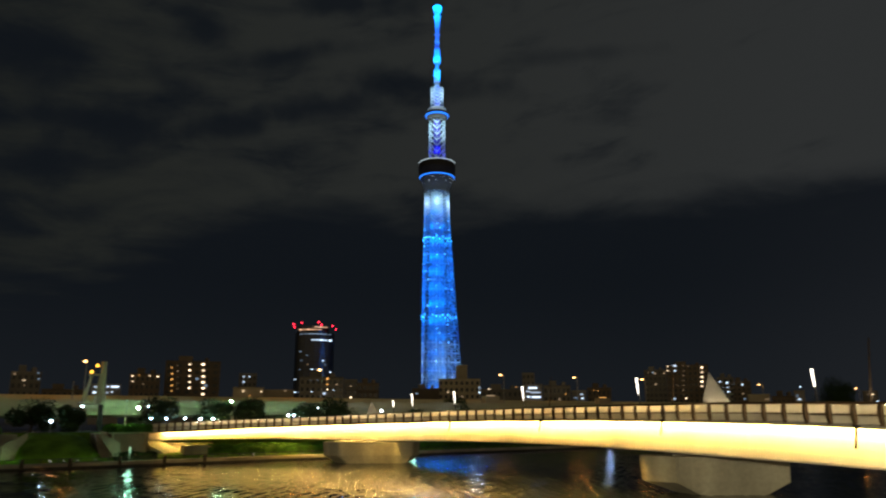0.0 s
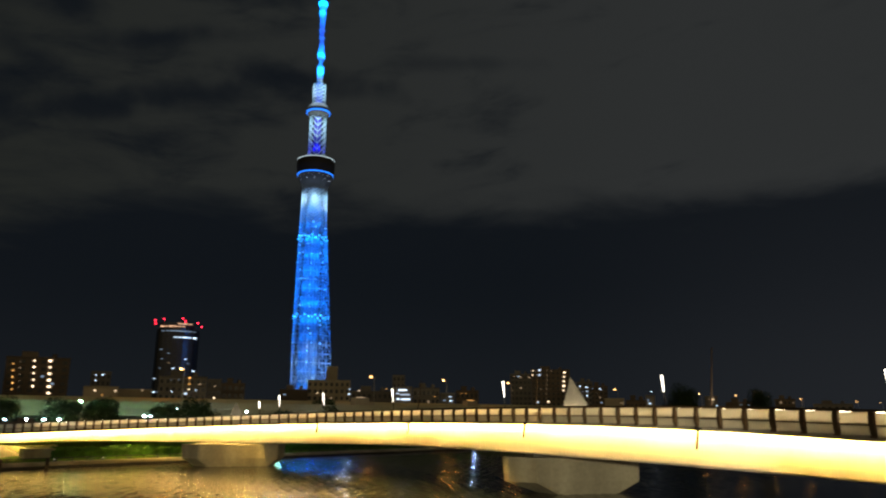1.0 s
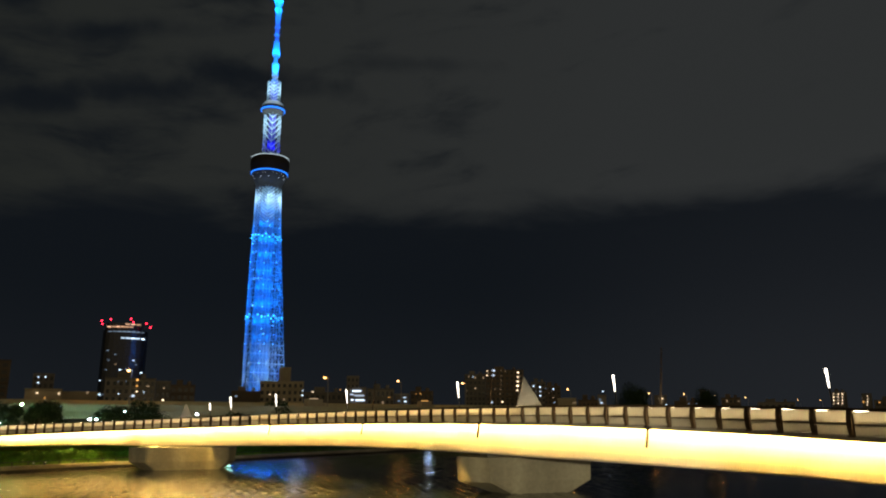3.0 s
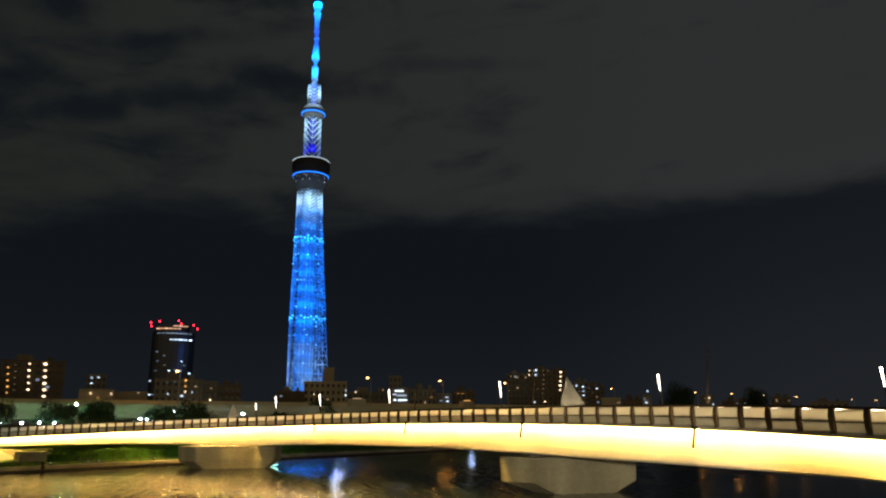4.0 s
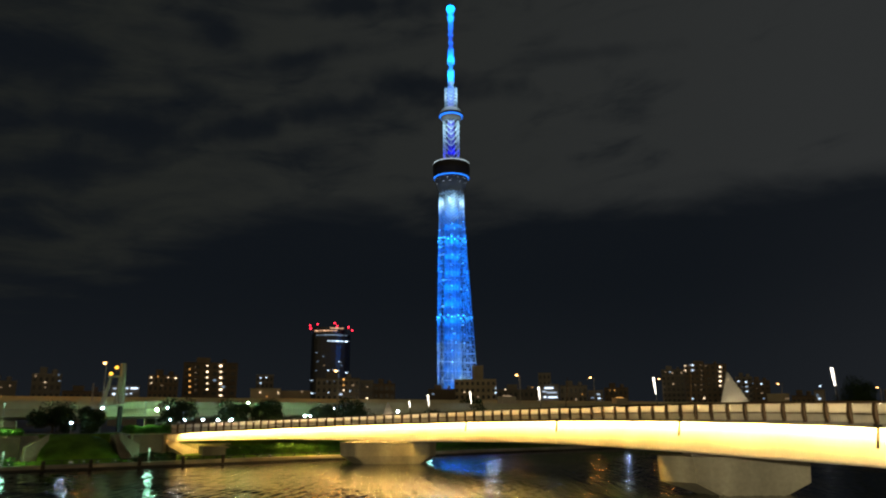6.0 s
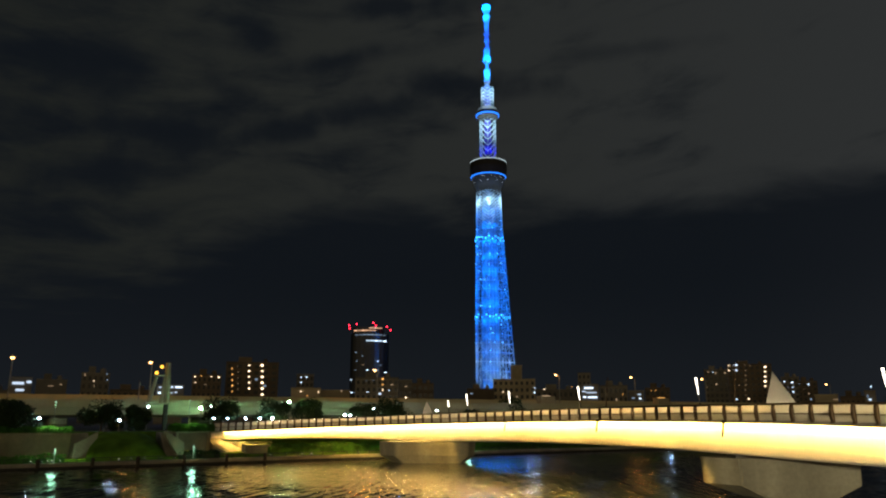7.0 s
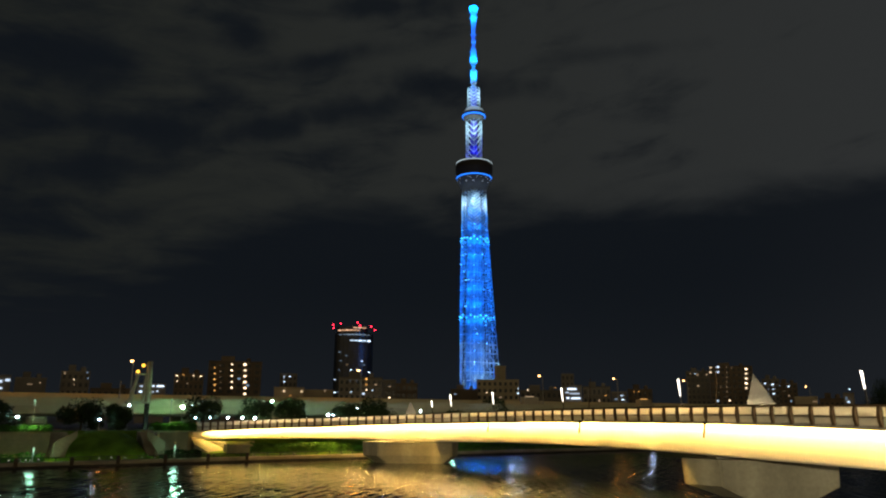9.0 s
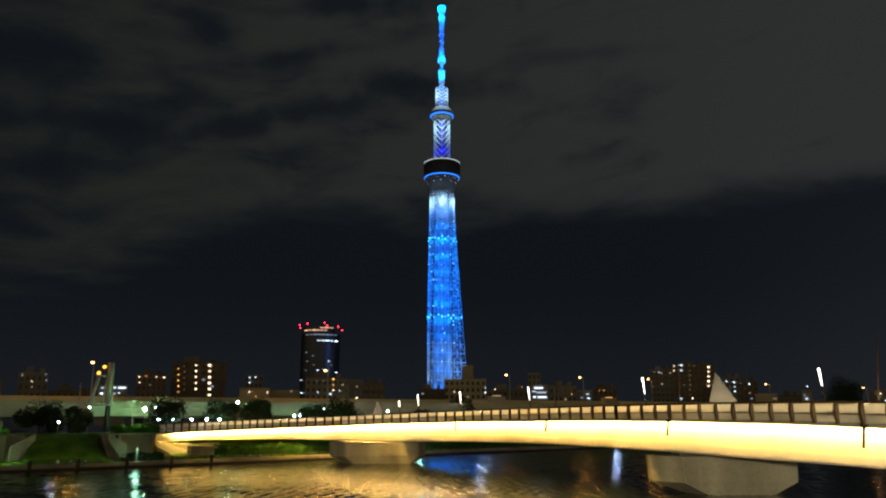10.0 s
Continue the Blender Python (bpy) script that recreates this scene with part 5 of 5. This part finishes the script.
building("parking_garage", "bright white lit open parking garage with zigzag ramps", 7.08, 260, 6.4, 17.8, 14, 0, M_FACADE, 4, 0, 1,
         [(-0.2, 16.4, 3.71, 0.82, "S"), (-1.9, 15.2, 1.65, 0.62, "S"), (0.7, 14.8, 4.12, 0.82, "S"), (-1.7, 13.3, 1.24, 0.82, "S"), (1.0, 13.2, 3.71, 0.82, "S")])
building("low_building", "dark block behind the garage", 6.72, 420, 7.1, 31.1, 14, 0, M_FACADE, 7, 3, 1,
         [])
building("low_building", "dark low town block", 8.91, 330, 12.0, 20.2, 14, 0, M_FACADE, 4, 6, 1,
         [(3.8, 16.2, 1.05, 0.78, "a")])
building("office_block", "office block with pale blue lit windows", 10.58, 280, 5.5, 16.2, 14, 0, M_FACADE, 3, 0, 1,
         [(1.0, 14.7, 2.22, 0.67, "C"), (-1.2, 13.4, 2.22, 0.89, "c"), (1.3, 13.2, 1.77, 0.67, "C"), (1.7, 11.8, 2.22, 0.89, "S")])
building("low_building", "dark low building with amber windows", 12.13, 340, 10.6, 19.4, 14, 0, M_FACADE2, 4, 5, 1,
         [(-2.6, 18.1, 0.54, 0.81, "a"), (-0.6, 18.1, 0.54, 0.81, "a")])
building("apartment_tower", "dark apartment tower with columns of lit corridor lamps", 18.68, 440, 22.8, 35.6, 14, 0, M_FACADE2, 10, 8, 1,
         [(-10.5, 34.9, 1.74, 1.39, "W"), (-10.7, 32.3, 1.74, 1.39, "W"), (-6.8, 35.2, 2.44, 1.74, "S"), (-7.0, 32.3, 2.44, 1.74, "S"), (-2.1, 35.1, 1.39, 1.05, "w"), (0.6, 34.7, 1.39, 0.70, "w"), (-2.0, 32.1, 1.05, 0.87, "w"), (-2.2, 29.4, 1.05, 0.87, "w"), (-2.4, 26.7, 1.05, 0.87, "w"), (-2.6, 24.0, 1.05, 0.87, "w"), (-2.9, 21.3, 1.05, 0.87, "w"), (-3.1, 18.6, 1.05, 0.87, "w"), (8.2, 33.8, 2.44, 1.74, "W"), (8.0, 31.2, 2.44, 1.74, "W"), (7.8, 28.5, 2.44, 1.74, "W"), (7.6, 25.9, 2.44, 1.74, "W"), (7.4, 23.3, 2.44, 1.74, "W"), (-7.9, 16.3, 2.09, 2.09, "C"), (-1.7, 16.5, 1.74, 1.39, "W"), (-6.0, 23.9, 0.70, 1.05, "w")])
building("apartment_tower", "dark apartment block with few lights", 16.35, 440, 12.6, 33.1, 14, 0, M_FACADE, 9, 5, 1,
         [(-3.9, 31.6, 1.05, 1.05, "w"), (-1.3, 31.5, 1.39, 1.05, "C"), (-5.1, 23.2, 1.05, 0.70, "w")])
building("apartment_block", "dark apartment block with cool balcony lamps", 21.29, 420, 8.5, 27.2, 14, 0, M_FACADE, 8, 3, 1,
         [(-2.7, 24.8, 1.66, 1.66, "C"), (0.9, 24.2, 2.00, 1.00, "C"), (1.0, 21.8, 2.00, 1.00, "C"), (-1.3, 21.8, 1.00, 1.00, "c"), (1.0, 19.4, 2.00, 1.00, "C"), (-1.5, 19.4, 1.00, 1.00, "c")])
building("apartment_block", "dark apartment block with few lights", 22.34, 420, 9.5, 24.9, 14, 0, M_FACADE2, 8, 4, 1,
         [(0.7, 23.1, 1.66, 1.33, "C"), (-3.5, 23.5, 1.00, 1.00, "c"), (0.5, 18.4, 1.66, 1.00, "w"), (-1.5, 20.8, 0.67, 0.67, "w")])
building("house", "low pale house behind the bridge", 23.46, 250, 6.2, 13.4, 14, 0, M_HOUSE, 2, 0, 0,
         [(3.2, 11.8, 2.38, 0.40, "w")])
building("low_building", "dark low building with cool lit sign", 26.11, 300, 3.4, 16.0, 14, 0, M_FACADE, 3, 0, 1,
         [(0.5, 17.2, 0.95, 0.95, "C"), (-0.8, 13.9, 1.19, 2.38, "c"), (-0.2, 12.7, 1.90, 1.19, "C")])
building("low_building", "row of low dark houses", 25.06, 320, 8.5, 14.5, 14, 0, M_FACADE2, 2, 5, 1,
         [])
building("apartment_block", "distant apartment block with a grid of warm windows", 42.38, 600, 9.4, 24.8, 14, 0, M_FACADE, 8, 0, 1,
         [(-3.4, 23.3, 1.43, 1.19, "W"), (-3.7, 21.0, 1.43, 1.19, "W"), (-4.0, 18.8, 1.43, 1.19, "W"), (-4.2, 16.5, 1.43, 1.19, "W"), (-0.7, 23.2, 1.43, 1.19, "W"), (-1.0, 21.0, 1.43, 1.19, "W"), (-1.2, 18.7, 1.43, 1.19, "W"), (-1.5, 16.5, 1.43, 1.19, "W"), (2.0, 23.2, 1.43, 1.19, "W"), (1.8, 20.9, 1.43, 1.19, "W"), (1.5, 18.7, 1.43, 1.19, "W"), (1.2, 16.4, 1.43, 1.19, "W"), (2.5, 24.0, 0.95, 0.95, "w")])
building("apartment_block", "distant dark apartment block with a lamp column", 44.01, 600, 6.3, 23.3, 14, 0, M_FACADE, 7, 0, 1,
         [(0.5, 21.3, 1.43, 1.19, "W"), (0.2, 19.3, 1.43, 1.19, "W"), (-0.0, 17.3, 1.43, 1.19, "W"), (-0.2, 15.4, 1.43, 1.19, "W"), (-2.5, 17.4, 1.90, 1.43, "a"), (-2.9, 19.7, 0.95, 0.95, "w")])
building("apartment_block", "distant dark block with a column of lit landings", 33.60, 560, 7.0, 26.8, 14, 0, M_FACADE, 6, 0, 1,
         [(-0.7, 22.7, 1.33, 1.11, "W"), (-0.9, 20.3, 1.33, 1.11, "W"), (-1.1, 17.5, 1.33, 1.11, "W"), (1.5, 25.9, 1.33, 1.11, "c")])
building("low_building", "dark low block with warm windows", 30.42, 420, 6.6, 19.0, 14, 0, M_FACADE, 4, 0, 1,
         [(-1.0, 17.2, 1.33, 1.00, "w"), (1.1, 17.2, 1.66, 1.00, "W"), (0.7, 15.6, 2.66, 0.67, "w"), (2.9, 13.8, 1.66, 1.00, "C")])
building("low_building", "distant low dark town block", 35.36, 480, 11.0, 18.8, 14, 0, M_FACADE2, 4, 5, 1,
         [(-2.4, 17.2, 1.14, 0.76, "w")])
building("low_building", "distant low dark town block", 32.29, 420, 13.0, 15.8, 14, 0, M_FACADE2, 2, 0, 1,
         [(1.1, 14.3, 1.66, 0.67, "c"), (4.6, 14.2, 2.33, 0.67, "c")])
building("low_building", "distant low dark town block", 38.35, 520, 22.2, 16.6, 14, 0, M_FACADE, 2, 6, 1,
         [])
building("low_building", "distant low dark town block", 45.53, 520, 20.7, 17.0, 14, 0, M_FACADE, 3, 6, 1,
         [(-7.5, 15.5, 1.65, 1.24, "a")])
building("low_building", "dark low building behind the road", -36.23, 300, 10.8, 15.5, 14, 0, M_FACADE, 3, 6, 1,
         [])
building("low_building", "dark low building behind the road", -27.51, 330, 16.4, 17.3, 14, 0, M_FACADE2, 3, 7, 1,
         [])


# ---------------------------------------------------------------- the high-rise beside the lattice tower
def high_rise():
    rng, b = 1150.0, -10.15
    p = Vector((math.sin(radians(b)) * rng, math.cos(radians(b)) * rng, 4.3))
    t = thing("high_rise", "dark curved glass office high-rise with red beacons on its roof", "skyscraper", Matrix.Translation(p) @ Matrix.Rotation(-radians(b), 4, "Z"))
    front = [(31 * math.sin(radians(a)), 22 - 22 * math.cos(radians(a))) for a in range(-90, 91, 15)]
    poly = [(x, y) for x, y in front] + [(31, 45), (-31, 45)]
    bm = bmesh.new()
    prism(bm, poly, 0, 132)
    part("glass_wall", bm, M_DARKGLASS, t, "dark reflective curtain wall")
    bm = bmesh.new()
    prism(bm, [(x * 0.82 - 3, 5 + y * 0.85) for x, y in poly], 132.01, 143)
    part("crown", bm, M_DARKGLASS, t, "set back dark crown")
    for k in range(1, 31):
        bm = bmesh.new()
        prism(bm, [(x * 1.004, y - 0.25 if y < 40 else y) for x, y in poly], k * 4.15 - 0.25, k * 4.15 + 0.1)
        part("floor_band", bm, M_STEEL, t)
    def strip_lamp(x0, x1, z, mt, h=2.2, k=1.0):
        n = max(2, int((x1 - x0) / 6))
        for i in range(n):
            xa, xb = x0 + (x1 - x0) * i / n, x0 + (x1 - x0) * (i + 0.88) / n
            xm = (xa + xb) / 2
            y = 22 - 22 * math.sqrt(max(0, 1 - (xm / 31) ** 2)) - 0.8
            bm = bmesh.new()
            box(bm, xa, y - 0.3, z - h / 2, xb, y + 0.3, z + h / 2)
            part("lit_window", bm, mt, t)
    strip_lamp(-26, 10, 136.5, G_CROWN, 2.0)
    strip_lamp(-2, 20, 140.5, G_CROWN, 1.5)
    strip_lamp(-24, 26, 129.5, G_DIMCOOL, 1.4)
    strip_lamp(-6, 27, 120, G_COOLWIN, 1.8)
    rnd = random.Random(5)
    for x, z, mt in ((-11, 100, G_DIMCOOL), (-22, 106, G_DIMCOOL), (14, 92, G_COOLWIN), (18, 86, G_DIMCOOL), (-3, 78, G_COOLWIN), (6, 79, G_SHOP), (12, 78, G_SHOP), (26, 75, G_COOLWIN), (22, 66, G_DIMCOOL), (-28, 63, G_COOLWIN), (-27, 43, G_COOLWIN), (-22, 43, G_DIMCOOL), (-20, 92, G_DIMCOOL), (-22, 78, G_DIMCOOL), (-10, 86, G_DIMWARM), (-8, 65, G_DIMCOOL), (0, 56, G_DIMCOOL), (10, 57, G_DIMCOOL)):
        strip_lamp(x - 1.6, x + 1.6, z - 4.3, mt, 1.2)
    for x, z in ((-34, 148.5), (-33, 143.5), (-22, 151), (5, 153), (9, 148.5), (27, 147), (33, 141.5)):
        bm = bmesh.new()
        tube(bm, (x * 0.9, 8, 132), (x, 8, z - 4.6), 0.5, 0.3, 6)
        q = part("beacon_mast", bm, M_STEEL, t)
        bm = bmesh.new()
        lathe(bm, [(0.5, z - 4.6), (1.05, z - 4.0), (1.05, z - 2.8), (0.4, z - 2.2)], 10, Matrix.Translation((x, 8, 0)))
        part("beacon", bm, G_RED, q, "glowing red beacon")


high_rise()


# ---------------------------------------------------------------- small things on and near the road
def far_tree(b, rng, w, h, seed):
    p = Vector((math.sin(radians(b)) * rng, math.cos(radians(b)) * rng, 0))
    tree(p.dot(U), p.dot(V), 4.3 + h * 0.55, w, h, seed)


for b, rng, w, h, sd in ((27.9, 190, 7.5, 12, 41), (28.8, 186, 6.5, 10, 42), (1.2, 172, 8, 7, 43), (33.8, 210, 8, 10, 44)):
    far_tree(b, rng, w, h, sd)


def van(bearing, v, label, lit):
    d = Vector((math.sin(radians(bearing)), math.cos(radians(bearing)), 0))
    r = v / d.dot(V)
    u = (d * r).dot(U)
    t = thing("van", label, "van", bank_pose(u, v, road_z(u) - 1.0), "vehicles on the elevated road")
    bm = bmesh.new()
    box(bm, -2.6, -0.95, 0.45, 2.0, 0.95, 2.75, bevel=0.12)
    box(bm, 2.02, -0.95, 0.45, 3.3, 0.95, 1.9, bevel=0.15)
    part("body", bm, M_HOUSE, t, "pale van body")
    for x in (-1.7, 2.3):
        for y in (-0.86, 0.86):
            bm = bmesh.new()
            tube(bm, (x, y - 0.12, 0.38), (x, y + 0.12, 0.38), 0.38, n=14)
            part("wheel", bm, M_STEEL, t, "dark wheel")
    bm = bmesh.new()
    box(bm, -1.2, -0.5, 2.76, 0.8, 0.5, 2.95, bevel=0.04)
    part("roof_light", bm, lit, t, "glowing roof light bar")


van(3.8, 137.5, "pale van with dim lights driving on the elevated road", G_DIMWARM)
van(12.4, 138.0, "pale van with an amber light bar on the elevated road", G_AMBERWIN)

# thin post on the road edge, catching the sodium light
for bg, hh in ((-27.0, 3.4), (-14.8, 1.2), (8.3, 4.4)):
    d = Vector((math.sin(radians(bg)), math.cos(radians(bg)), 0))
    r = 135.6 / d.dot(V)
    u = (d * r).dot(U)
    bm = bmesh.new()
    z0 = road_z(u) - 1.0
    lathe(bm, [(0.22, 0), (0.22, 0.1), (0.13, 0.15), (0.11, hh + 0.6)], 8)
    ob = link("road_post", bm, M_POLE)
    ob.location = uv(u, 135.6, z0)
    tagged(ob, "plain pale steel post at the edge of the road", "post", "road posts")
